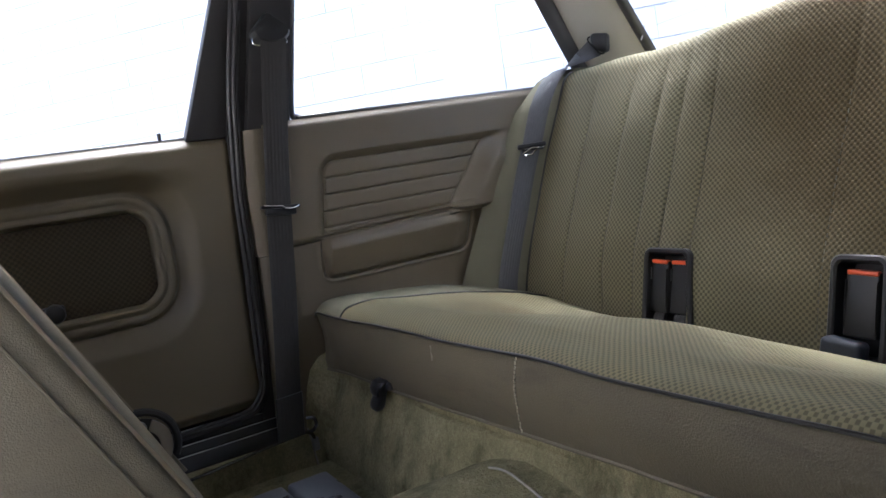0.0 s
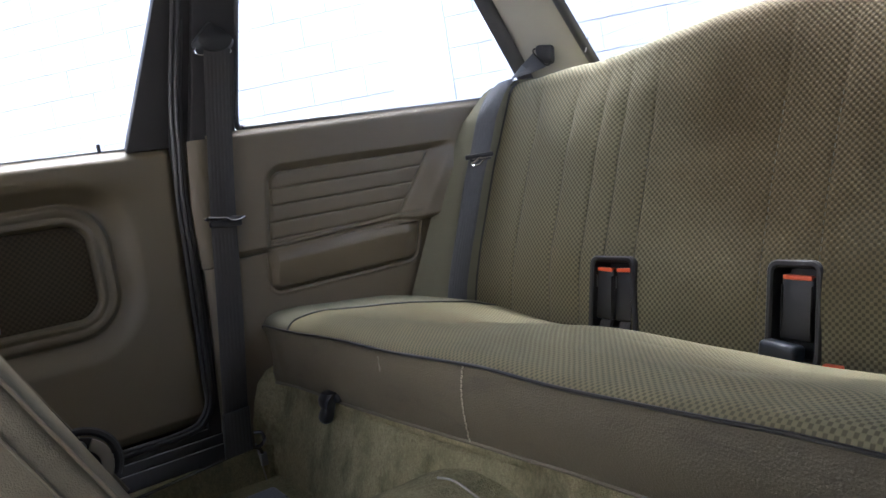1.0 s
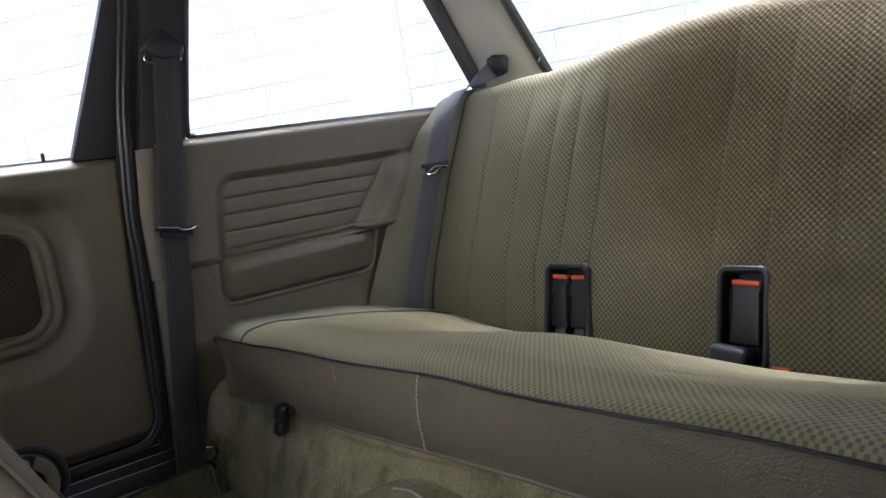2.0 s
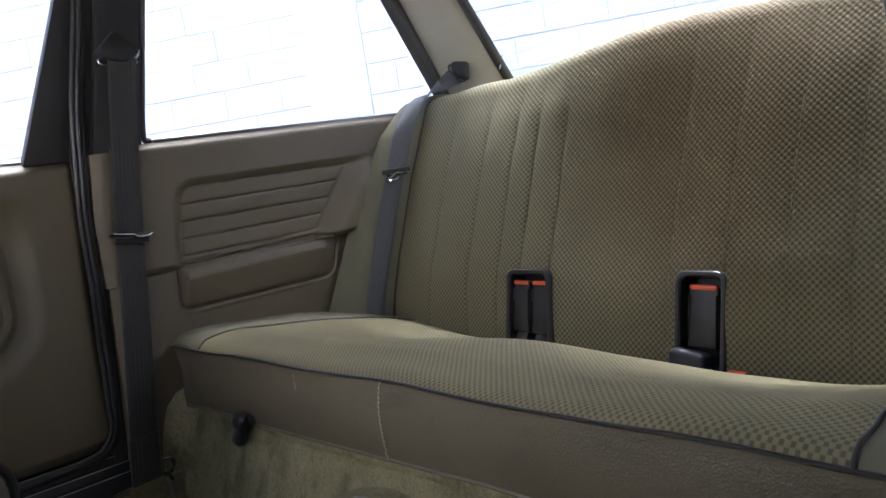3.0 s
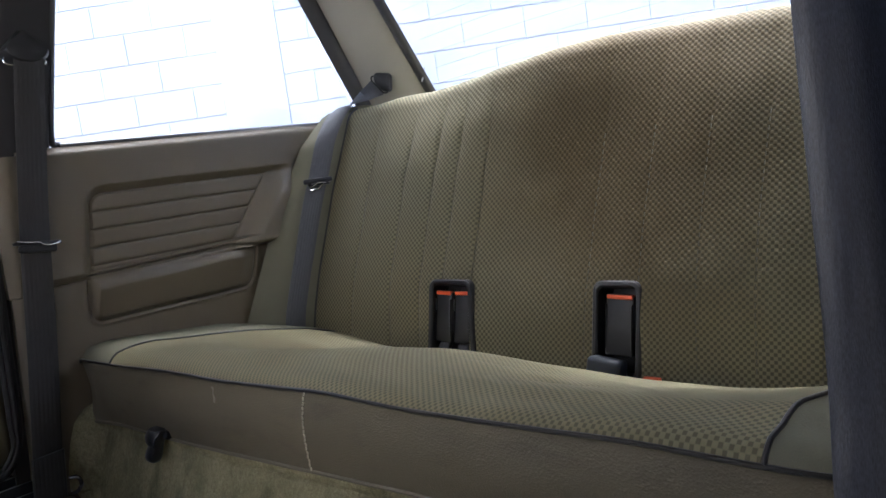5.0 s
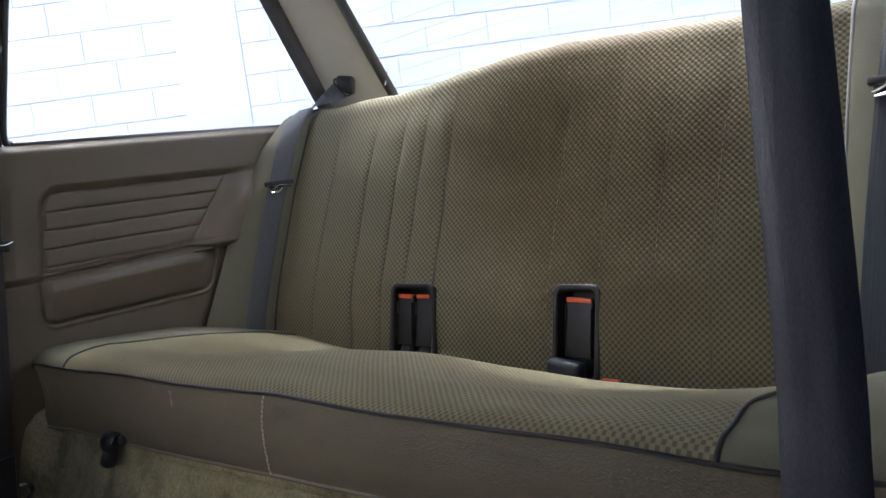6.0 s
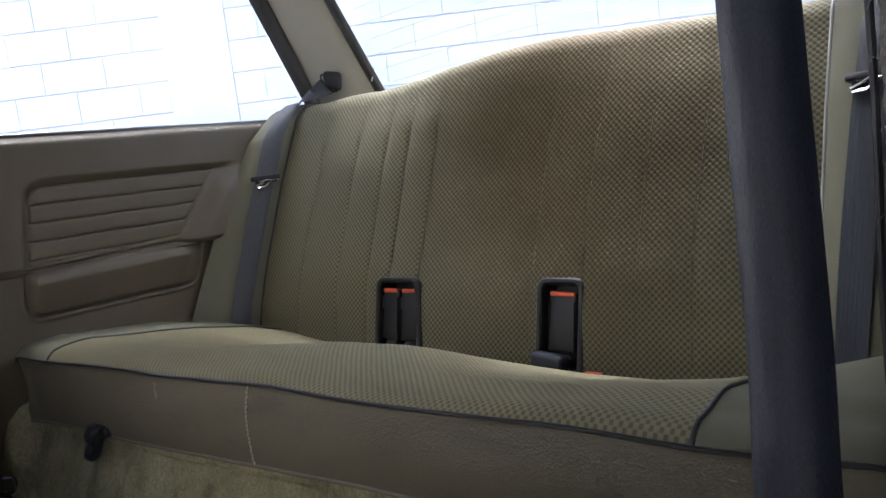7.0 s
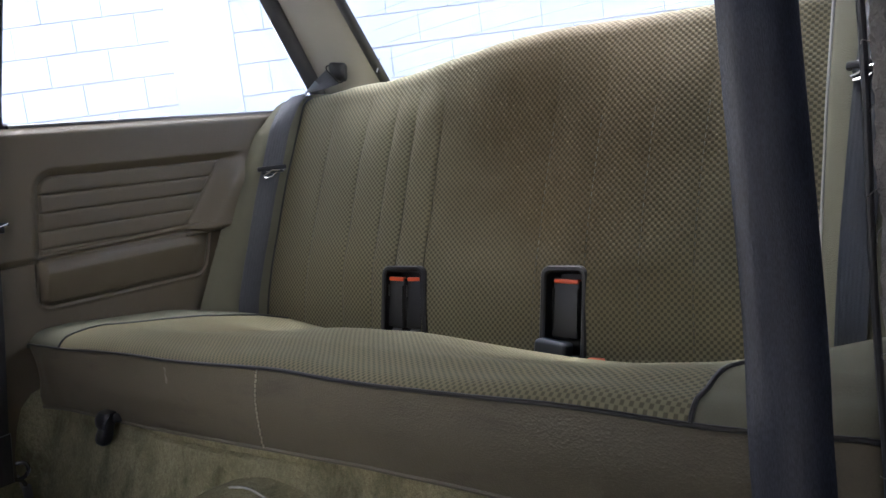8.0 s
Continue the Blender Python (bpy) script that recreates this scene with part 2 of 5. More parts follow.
PLASTER = grained("pale_plaster", (0.70, 0.665, 0.60), (0.78, 0.745, 0.68), 0.8, 30, 0.002, 1.0)
CONCRETE = grained("concrete_floor", (0.28, 0.275, 0.265), (0.34, 0.335, 0.325), 0.75, 40, 0.003, 1.2)


def clear_glass():
    m, t, b = material("window_glass", 0.0)
    b.inputs["Base Color"].default_value = (0.97, 0.99, 0.98, 1)
    b.inputs["Transmission Weight"].default_value = 1.0
    b.inputs["IOR"].default_value = 1.45
    return m


GLASS = clear_glass()


# ---- mesh tools ----
def smooth(a, b, v):
    f = min(1.0, max(0.0, (v - a) / (b - a)))
    return f * f * (3 - 2 * f)


def curve_at(v, pts):
    """A height along a list of (place, height), eased between them."""
    if v <= pts[0][0]:
        return pts[0][1]
    for (a, p), (b, q) in zip(pts, pts[1:]):
        if v <= b:
            return p + (q - p) * (v - a) / (b - a)
    return pts[-1][1]


def steps(a, b, n):
    return [a + (b - a) * i / n for i in range(n + 1)]


def finish(name, bm, mat, parent=None, label="", flat=False):
    mesh = bpy.data.meshes.new(name)
    bmesh.ops.recalc_face_normals(bm, faces=bm.faces)
    for f in bm.faces:
        f.smooth = not flat
    for e in bm.edges:
        e.smooth = e.calc_face_angle(0) < 0.6
    bm.to_mesh(mesh)
    bm.free()
    mesh.materials.append(mat)
    ob = new(name, mesh)
    if parent:
        ob.parent = parent
        ob.matrix_parent_inverse = Matrix.Translation(-parent.location)
    if label:
        ob["label"] = label
    return ob


part = finish


def thing(name, label, category, group="", kind="", at=(0, 0, 0)):
    ob = tagged(new(name), label, category, group, kind)
    ob.location = at
    ob.empty_display_size = 0.02
    return ob


def sheet(fn, us, vs, back=None, uv=None, skip=None):
    """A bmesh over a grid of fn(u, v), with a UV map in metres; back: the push of a second skin that gives it thickness."""
    bm = bmesh.new()
    lay = bm.loops.layers.uv.new("UVMap")
    grid = [[bm.verts.new(fn(u, v)) for v in vs] for u in us]
    uv = uv or (lambda u, v: (u, v))

    def face(quad, corners):
        f = bm.faces.new(quad)
        for loop, (a, c) in zip(f.loops, corners):
            loop[lay].uv = uv(a, c)

    nu, nv = len(us), len(vs)
    keep = [[not (skip and skip((us[i] + us[i + 1]) / 2, (vs[j] + vs[j + 1]) / 2)) for j in range(nv - 1)] for i in range(nu - 1)]
    for i in range(nu - 1):
        for j in range(nv - 1):
            if keep[i][j]:
                face((grid[i][j], grid[i + 1][j], grid[i + 1][j + 1], grid[i][j + 1]), ((us[i], vs[j]), (us[i + 1], vs[j]), (us[i + 1], vs[j + 1]), (us[i], vs[j + 1])))
    if skip and not back:
        bmesh.ops.delete(bm, geom=[v for v in bm.verts if not v.link_faces], context="VERTS")
    if back:
        d = Vector(back)
        rear = [[bm.verts.new(v.co + d) for v in row] for row in (grid[0], grid[-1])]
        low = [bm.verts.new(grid[i][0].co + d) if 0 < i < nu - 1 else None for i in range(nu)]
        top = [bm.verts.new(grid[i][-1].co + d) if 0 < i < nu - 1 else None for i in range(nu)]
        low[0], low[-1], top[0], top[-1] = rear[0][0], rear[1][0], rear[0][-1], rear[1][-1]
        for j in range(nv - 1):
            bm.faces.new((grid[0][j], grid[0][j + 1], rear[0][j + 1], rear[0][j]))
            bm.faces.new((grid[-1][j], rear[1][j], rear[1][j + 1], grid[-1][j + 1]))
        for i in range(nu - 1):
            bm.faces.new((grid[i][0], low[i], low[i + 1], grid[i + 1][0]))
            bm.faces.new((grid[i][-1], grid[i + 1][-1], top[i + 1], top[i]))
        bm.faces.new([*low, *rear[1][1:-1], *reversed(top), *reversed(rear[0][1:-1])])
    return bm


def box(x0, x1, y0, y1, z0, z1, bevel=0.0, seg=2, turn=None):
    bm = bmesh.new()
    bmesh.ops.create_cube(bm, size=1.0)
    for v in bm.verts:
        v.co = Vector(((x0 + x1) / 2 + v.co.x * (x1 - x0), (y0 + y1) / 2 + v.co.y * (y1 - y0), (z0 + z1) / 2 + v.co.z * (z1 - z0)))
    if bevel:
        bmesh.ops.bevel(bm, geom=list(bm.edges), offset=bevel, segments=seg, affect="EDGES", profile=0.5)
    if turn:
        bm.transform(turn)
    return bm


def prism(outline, push, bevel=0.0, seg=2):
    """A closed outline of 3D points pushed into a solid."""
    bm = bmesh.new()
    d = Vector(push)
    front = [bm.verts.new(p) for p in outline]
    rear = [bm.verts.new(Vector(p) + d) for p in outline]
    n = len(front)
    bm.faces.new(front)
    bm.faces.new(list(reversed(rear)))
    for i in range(n):
        bm.faces.new((front[i], front[(i + 1) % n], rear[(i + 1) % n], rear[i]))
    if bevel:
        bmesh.ops.recalc_face_normals(bm, faces=bm.faces)
        edges = [e for e in bm.edges if e.calc_face_angle(0) > 0.5]
        bmesh.ops.bevel(bm, geom=edges, offset=bevel, segments=seg, affect="EDGES", profile=0.5)
    return bm


def smooth_path(pts, per=8):
    """Catmull-Rom through the points."""
    p = [Vector(q) for q in pts]
    p = [2 * p[0] - p[1], *p, 2 * p[-1] - p[-2]]
    out = []
    for i in range(1, len(p) - 2):
        for k in range(per):
            t = k / per
            out.append(0.5 * (2 * p[i] + (p[i + 1] - p[i - 1]) * t + (2 * p[i - 1] - 5 * p[i] + 4 * p[i + 1] - p[i + 2]) * t * t + (3 * p[i] - p[i - 1] - 3 * p[i + 1] + p[i + 2]) * t ** 3))
    return [*out, p[-2]]


def tube(path, radius, sides=8, closed=False):
    bm = bmesh.new()
    path = [Vector(p) for p in path]
    n, rings, up = len(path), [], Vector((0.13, 0.21, 0.97))
    for i, p in enumerate(path):
        a = path[(i - 1) % n] if closed or i else p
        b = path[(i + 1) % n] if closed or i < n - 1 else p
        d = (b - a).normalized()
        s = d.cross(up)
        s = (s if s.length > 0.05 else d.cross(Vector((1, 0, 0)))).normalized()
        w = s.cross(d).normalized()
        up = w
        rings.append([bm.verts.new(p + radius * (math.cos(2 * math.pi * k / sides) * s + math.sin(2 * math.pi * k / sides) * w)) for k in range(sides)])
    for i in range(n if closed else n - 1):
        a, b = rings[i], rings[(i + 1) % n]
        for k in range(sides):
            bm.faces.new((a[k], a[(k + 1) % sides], b[(k + 1) % sides], b[k]))
    if not closed:
        bm.faces.new(list(reversed(rings[0])))
        bm.faces.new(rings[-1])
    return bm


def strap(rows, width, thick=0.0014, bow=0.0):
    """A belt along rows of (centre, direction across, normal); UV in metres, u across. bow: how far its middle lifts."""
    bm = bmesh.new()
    lay = bm.loops.layers.uv.new("UVMap")
    cols = [-0.5, -0.47, -0.3, -0.1, 0.1, 0.3, 0.47, 0.5]
    run, rings, last = [], [], None
    for c, a, n in rows:
        c, a, n = Vector(c), Vector(a).normalized(), Vector(n).normalized()
        run.append(0.0 if last is None else run[-1] + (c - last).length)
        last = c
        edge = [0.35 if abs(k) > 0.48 else 1.0 for k in cols]
        rings.append(([bm.verts.new(c + a * width * k + n * (bow * (1 - 4 * k * k) + thick / 2 * e)) for k, e in zip(cols, edge)],
                      [bm.verts.new(c + a * width * k + n * (bow * (1 - 4 * k * k) - thick / 2 * e)) for k, e in zip(cols, edge)]))
    m = len(cols)
    for i in range(len(rings) - 1):
        for side in (0, 1):
            a, b = rings[i][side], rings[i + 1][side]
            for k in range(m - 1):
                f = bm.faces.new((a[k], a[k + 1], b[k + 1], b[k]))
                for loop, (u, v) in zip(f.loops, ((k, i), (k + 1, i), (k + 1, i + 1), (k, i + 1))):
                    loop[lay].uv = (cols[u] * width, run[v])
        for k in (0, m - 1):
            bm.faces.new((rings[i][0][k], rings[i + 1][0][k], rings[i + 1][1][k], rings[i][1][k]))
    for i in (0, -1):
        bm.faces.new([*rings[i][0], *reversed(rings[i][1])])
    return bm


def disc(centre, axis, radius, depth, sides=20, bevel=0.0):
    bm = bmesh.new()
    bmesh.ops.create_cone(bm, cap_ends=True, segments=sides, radius1=radius, radius2=radius, depth=depth)
    if bevel:
        bmesh.ops.bevel(bm, geom=[e for e in bm.edges if e.calc_face_angle(0) > 1.0], offset=bevel, segments=2, affect="EDGES", profile=0.5)
    bm.transform(Matrix.Translation(centre) @ Vector(axis).to_track_quat("Z", "Y").to_matrix().to_4x4())
    return bm


def joined(*meshes):
    bm = bmesh.new()
    for other in meshes:
        tmp = bpy.data.meshes.new("tmp")
        other.to_mesh(tmp)
        other.free()
        bm.from_mesh(tmp)
        bpy.data.meshes.remove(tmp)
    return bm


def rounded(cx, cz, w, h, r, n=5):
    """A rounded rectangle as (a, b) points, anticlockwise."""
    out = []
    for sx, sz, start in ((1, 1, 0), (-1, 1, 90), (-1, -1, 180), (1, -1, 270)):
        for k in range(n + 1):
            a = radians(start + 90 * k / n)
            out.append((cx + sx * (w / 2 - r) + r * math.cos(a), cz + sz * (h / 2 - r) + r * math.sin(a)))
    return out


# ---- shell of the car and the yard round it ----
ground = finish("ground", sheet(lambda u, v: (u, v, -0.28), [-400, -40, -8, 8, 40, 400], [-400, -40, -8, 8, 40, 400]), CONCRETE)
tagged(ground, "grey concrete ground of the yard", "ground", kind="structure")

body = thing("wall_body", "plain painted outer shell of the car", "car body", kind="structure", at=(0, 0, -0.05))
for sx in (-1, 1):
    part("quarter_skin", box(min(sx * 0.72, sx * 0.79), max(sx * 0.72, sx * 0.79), 0.0, 1.12, -0.06, 0.715, 0.015), PAINT, body)
    part("roof_rail", prism([(sx * 0.60, -0.85, 1.06), (sx * 0.70, -0.85, 1.04), (sx * 0.70, 0.62, 1.04), (sx * 0.60, 0.62, 1.06)], (0, 0, 0.04)), PAINT, body)
    part("pillar_skin", prism([(sx * 0.755, -0.10, -0.05), (sx * 0.755, 0.0, -0.05), (sx * 0.755, 0.0, 0.72), (sx * 0.70, 0.085, 1.06), (sx * 0.70, 0.02, 1.06), (sx * 0.755, -0.05, 0.72)], (sx * 0.04, 0, 0)), PAINT, body)
    part("rear_pillar_skin", prism([(sx * 0.69, 0.86, 0.70), (sx * 0.69, 1.10, 0.70), (sx * 0.65, 0.76, 1.06), (sx * 0.65, 0.67, 1.06)], (sx * 0.05, 0, 0)), PAINT, body)
    part("windscreen_pillar", prism([(sx * 0.71, -1.35, 0.66), (sx * 0.71, -1.27, 0.66), (sx * 0.63, -0.80, 1.06), (sx * 0.63, -0.88, 1.06)], (sx * 0.05, 0, 0)), PAINT, body)
part("roof_skin", box(-0.66, 0.66, -0.88, 0.72, 1.10, 1.13, 0.012), PAINT, body)
part("bulkhead", box(-0.78, 0.78, -1.45, -1.36, -0.06, 0.50, 0.02), DARK_TRIM, body)
part("tail_panel", box(-0.71, 0.71, 1.04, 1.12, -0.06, 0.72, 0.02), PAINT, body)
part("floor_pan", box(-0.79, 0.79, -1.40, 1.06, -0.09, -0.05), PAINT, body)
# widened past the right roof edge, out of view, to block sky light
ceiling = finish("ceiling", box(-0.62, 0.76, -0.86, 0.68, 1.07, 1.09, 0.006), HEADLINER)
tagged(ceiling, "pale beige fabric headliner under the roof", "headliner", kind="structure")

# unseen plain panels behind and beside the camera, added to block light
back_light_block = finish("light_block_behind", box(0.30, 0.82, -0.65, -0.61, -0.05, 1.03, 0.01), DARK_TRIM)
tagged(back_light_block, "unseen dark panel added to block light from behind the doorway", "panel", kind="structure")
near_light_block = finish("light_block_near", box(0.84, 0.88, -0.59, 0.64, -0.28, 1.03, 0.01), DARK_TRIM)
tagged(near_light_block, "unseen dark panel added to block light through the open doorway", "panel", kind="structure")
# unseen pale walls, added to limit low sky light and bounce the rest
side_bounce_wall = finish("bounce_wall_side", box(2.4, 2.6, -4.2, 9, -0.28, 2.2), PLASTER)
tagged(side_bounce_wall, "unseen pale plaster wall added along the other side to bounce light", "wall", kind="structure")
front_bounce_wall = finish("bounce_wall_front", box(-9, 2.4, -4.2, -4.0, -0.28, 3.2), PLASTER)
tagged(front_bounce_wall, "unseen pale plaster wall added before the car to bounce light", "wall", kind="structure")

# a white painted block wall, five metres off, with a plain pier in it
WALL_AT, WALL_TURN = Vector((0.774 - 0.648 * 5.0, -0.498 + 0.7615 * 5.0, 0)), math.atan2(0.648, 0.7615)
WALL = Matrix.Translation(WALL_AT) @ Matrix.Rotation(WALL_TURN, 4, "Z")
COURSE, FIRST = 0.2035, 0.930
yard_wall = thing("wall_yard", "white painted concrete block wall behind the car", "wall", kind="structure", at=(0, 0, 0))
yard_wall.matrix_world = WALL


def wall_piece(name, bm, mat):
    ob = finish(name, bm, mat)
    ob.parent = yard_wall
    return ob


wall_piece("backing", box(-9, 9, 0.0105, 0.2, -0.28, 6.5), MORTAR)
wall_piece("lower_wall", box(-9, 9, 0.0, 0.02, -0.28, FIRST - 0.004), WALL_WHITE)
# unseen upper stretch, its height set to hold back sky light
wall_piece("upper_wall", box(-9, 9, 0.0, 0.02, FIRST + 9 * COURSE, 6.5), WALL_WHITE)
wall_piece("pier", box(-1.605, -1.185, -0.012, 0.02, FIRST, FIRST + 9 * COURSE, 0.004), WALL_WHITE)


def block_shape(w):
    bm = box(-w / 2, w / 2, 0.0, 0.02, 0.0, COURSE - 0.008, 0.003, 1)
    mesh = bpy.data.meshes.new("block")
    bm.to_mesh(mesh)
    bm.free()
    mesh.materials.append(WALL_WHITE)
    return mesh


whole, half = block_shape(0.3975), block_shape(0.1975)
for row in range(9):
    for side, edge in ((1, -1.185), (-1, -1.605)):
        run_x, k = edge, 0
        while abs(run_x - edge) < (5.2 if side > 0 else 5.0):
            wide = 0.2 if k == 0 and row % 2 else 0.4
            piece = new("block", half if wide == 0.2 else whole)
            piece.parent = yard_wall
            piece.location = (run_x + side * wide / 2, random.uniform(-0.0015, 0.0015), FIRST + COURSE * row)
            run_x, k = run_x + side * wide, k + 1

# ---- floor, tunnel and seat riser ----
floor_ob = finish("floor", sheet(lambda u, v: (u, v, 0.05 + 0.004 * noise.noise((u * 9, v * 9, 0))), steps(-0.72, 0.74, 50), steps(-1.36, 0.06, 50), back=(0, 0, -0.09)), CARPET)
tagged(floor_ob, "olive green carpet on the footwell floor", "carpet", kind="structure")


def tunnel_at(u, v):
    h = 0.158 * max(0.0, 1 - abs(u) ** 1.9) - 0.05 * smooth(-0.1, -0.7, v)
    return (0.01 + 0.31 * u, v, 0.052 + max(0.0, h) + 0.003 * noise.noise((u * 6, v * 14, 2)))


tunnel = finish("floor_tunnel", sheet(tunnel_at, steps(-1, 1, 36), steps(-1.3, 0.02, 50)), CARPET)
tagged(tunnel, "carpeted hump over the transmission tunnel", "carpet", kind="structure")
edging = finish("trim", tube([Vector(tunnel_at(u, -0.035)) + Vector((0, 0.012 * (1 - abs(u)), 0.004)) for u in steps(-0.14, 0.6, 24)], 0.0017), WORN_EDGE)
tagged(edging, "pale grey edging on the tunnel carpet", "edging", kind="structure")


def vinyl_hem(x):
    """Height of the lower hem of the cushion's front."""
    return curve_at(x, [(-0.668, 0.2310), (-0.30, 0.2380), (-0.01, 0.2525), (0.19, 0.2612), (0.45, 0.2665), (0.71, 0.268)])


def riser_at(u, v):
    z = v - 0.012 * smooth(-0.66, -0.685, u) * smooth(0.1, 0.25, v) + 0.02 * (u + 0.66) * smooth(0.2, 0.27, v)
    wrinkle = 0.0035 * noise.noise((u * 7, 3.1, v * 9)) + 0.002 * noise.noise((u * 21, 1.7, v * 17))
    fold = vinyl_hem(u) - 0.011 - 0.010 * smooth(-0.40, -0.19, u) + 0.0012 * noise.noise((u * 30, 0, 0))
    crease = (0.008 * math.exp(-(((z - fold) / 0.0022) ** 2)) - 0.003 * smooth(0.001, 0.006, z - fold)) * smooth(-0.41, -0.38, u) * smooth(0.16, -0.10, u)
    y = 0.024 - 0.050 * smooth(0.25, 0.05, v) + wrinkle + crease
    # the carpet turns forward on to the side panel in a soft corner
    edge = curve_at(z, [(0.045, -0.050), (0.116, -0.055), (0.156, -0.051), (0.200, -0.040), (0.233, -0.027), (0.25, -0.008), (0.262, 0.004)])
    turn = smooth(-0.625, -0.682, u) ** 1.4
    return (u, y + (min(edge, y) - y) * turn, z)


riser = finish("wall_riser", sheet(riser_at, [*steps(-0.69, -0.60, 24), *steps(-0.592, 0.71, 150)], [*steps(0.045, 0.19, 22), *steps(0.1925, 0.262, 34)], back=(0, 0.10, 0)), CARPET)
tagged(riser, "mottled olive carpet on the riser under the rear seat", "carpet", kind="structure")

binding = finish("trim_binding", tube(smooth_path([(-0.648, -0.0600, 0.126), (-0.6455, -0.0585, 0.105), (-0.6455, -0.0560, 0.079), (-0.6455, -0.0525, 0.042)], 6), 0.0019), WORN_EDGE)
tagged(binding, "pale worn binding on the carpet corner by the sill", "edging", kind="structure")


# ---- rear quarter panel beside the seat ----
def quarter_left(z):
    return curve_at(z, [(0.05, -0.115), (0.18, -0.105), (0.48, -0.066), (0.72, -0.036)])


def quarter_height(y, z):
    """How far the padded panel stands into the cabin."""
    top, low = 0.6425, 0.4965 + 0.045 * (y - 0.056)
    yl, yr = 0.056 + 0.155 * (z - 0.496), 0.362 + 0.80 * (z - 0.510)
    # ribbed field, let into the panel with a rounded outer corner
    a, b, rad = y - yl, top - z, 0.024
    d = min(a, b) if a > rad or b > rad else rad - math.hypot(rad - a, rad - b)
    inside = min(d, z - low)
    field = smooth(-0.017, 0.001, d) * smooth(-0.004, 0.002, z - low) * smooth(-0.07, 0.0, yr - y)
    h = 0.0115 * (1 - field) * smooth(0.484, 0.500, z)
    f = (top - z) / 0.0335
    f -= math.floor(f)
    pillow = 0.0026 * (1 - abs(2 * f - 1) ** 7) - 0.0012 * math.exp(-((min(f, 1 - f) * 0.0335 / 0.0013) ** 2))
    if z < 0.508:
        pillow = 0.0012 - 0.0016 * math.exp(-(((z - 0.5075) / 0.0016) ** 2))
    h += smooth(0.0, 0.005, inside) * smooth(0.001, 0.007, yr - y) * pillow
    h -= 0.0022 * math.exp(-((d / 0.0022) ** 2)) * smooth(0.0, 0.004, z - low) * smooth(-0.004, 0.002, yr - y)
    # flared pad behind the ribs, running out to the seat
    past = y - yr
    h += (0.015 * smooth(0.0, 0.06, past) + 0.0035 * smooth(0.0, 0.004, past)) * smooth(0.4865, 0.4900, z) * smooth(0.655, 0.585, z)
    # armrest: a full roll along the top, its face falling back to a low lip
    low_a, top_a = 0.4005, 0.4895 + 0.026 * (y - 0.058) - 0.012 * smooth(0.34, 0.42, y)
    left, end = 0.040 + 0.05 * (z - 0.41), 0.396 + 0.30 * (z - 0.42)
    u, w = min(y - left, end - y), z - low_a
    e = min(u, w)
    if u < 0.024 and w < 0.024:
        e = 0.024 - math.hypot(0.024 - u, 0.024 - w)
    g = (z - low_a) / (top_a - low_a)
    if e > 0 and g < 1.0:
        crown = math.sqrt(max(0.0, 1 - max(0.0, (g - 0.62) / 0.38) ** 2.2))
        face = 0.003 + 0.022 * min(1.0, g / 0.72) ** 0.85
        ends = smooth(0.0, 0.016, y - left) * (0.25 + 0.75 * smooth(0.0, 0.050, end - y))
        h += face * crown * smooth(0.0, 0.012, e) * ends
    if g < 0.97:
        h += 0.0026 * math.exp(-(((e + 0.003) / 0.0030) ** 2)) - 0.0016 * math.exp(-(((e - 0.003) / 0.0028) ** 2))
    # seams
    h -= 0.003 * math.exp(-(((z - (0.4855 - 0.01 * y)) / 0.0018) ** 2)) * smooth(0.050, 0.040, y)
    h -= 0.0045 * math.exp(-(((z - top_a - 0.003) / 0.0022) ** 2)) * smooth(0.03, 0.05, y)
    # rounded rail at the window
    h -= 0.008 * smooth(0.722, 0.742, z) ** 2
    return h + 0.0012 * noise.noise((y * 6, z * 6, 4.0)) + 0.0005 * noise.noise((y * 23, z * 23, 9.0))


def quarter_at(u, z):
    y = quarter_left(z) + (0.80 - quarter_left(z)) * u
    return (-0.676 + quarter_height(y, z), y, z - (0.0095 - 0.007 * smooth(0.0, 0.6, y)) * smooth(0.64, 0.73, z))


wall_left = thing("wall_left", "brown vinyl quarter panel with a ribbed field and moulded armrest", "side panel", kind="structure", at=(-0.68, 0.3, 0.05))
Q_US = [*steps(0, 0.15, 30), *steps(0.153, 0.66, 200), *steps(0.665, 1, 24)]
Q_ZS = [*steps(0.05, 0.36, 12), *steps(0.364, 0.39, 8), *steps(0.3915, 0.66, 200), *steps(0.662, 0.742, 30)]


def quarter_zone(u, z):
    """Which piece of the moulded panel a place belongs to."""
    y = quarter_left(z) + (0.80 - quarter_left(z)) * u
    if 0.400 < z < 0.4925 + 0.026 * (y - 0.058) - 0.012 * smooth(0.34, 0.42, y) and 0.040 < y < 0.396 + 0.30 * (z - 0.42):
        return "armrest"
    if 0.4965 + 0.045 * (y - 0.056) < z < 0.6425 and 0.056 + 0.155 * (z - 0.496) < y < 0.362 + 0.80 * (z - 0.510):
        return "ribbed_insert"
    return "panel"


part("panel", sheet(quarter_at, Q_US, Q_ZS, back=(-0.045, 0, 0), skip=lambda u, z: quarter_zone(u, z) != "panel"), VINYL, wall_left)
part("armrest", sheet(quarter_at, Q_US, Q_ZS, skip=lambda u, z: quarter_zone(u, z) != "armrest"), VINYL, wall_left, "padded vinyl armrest roll")
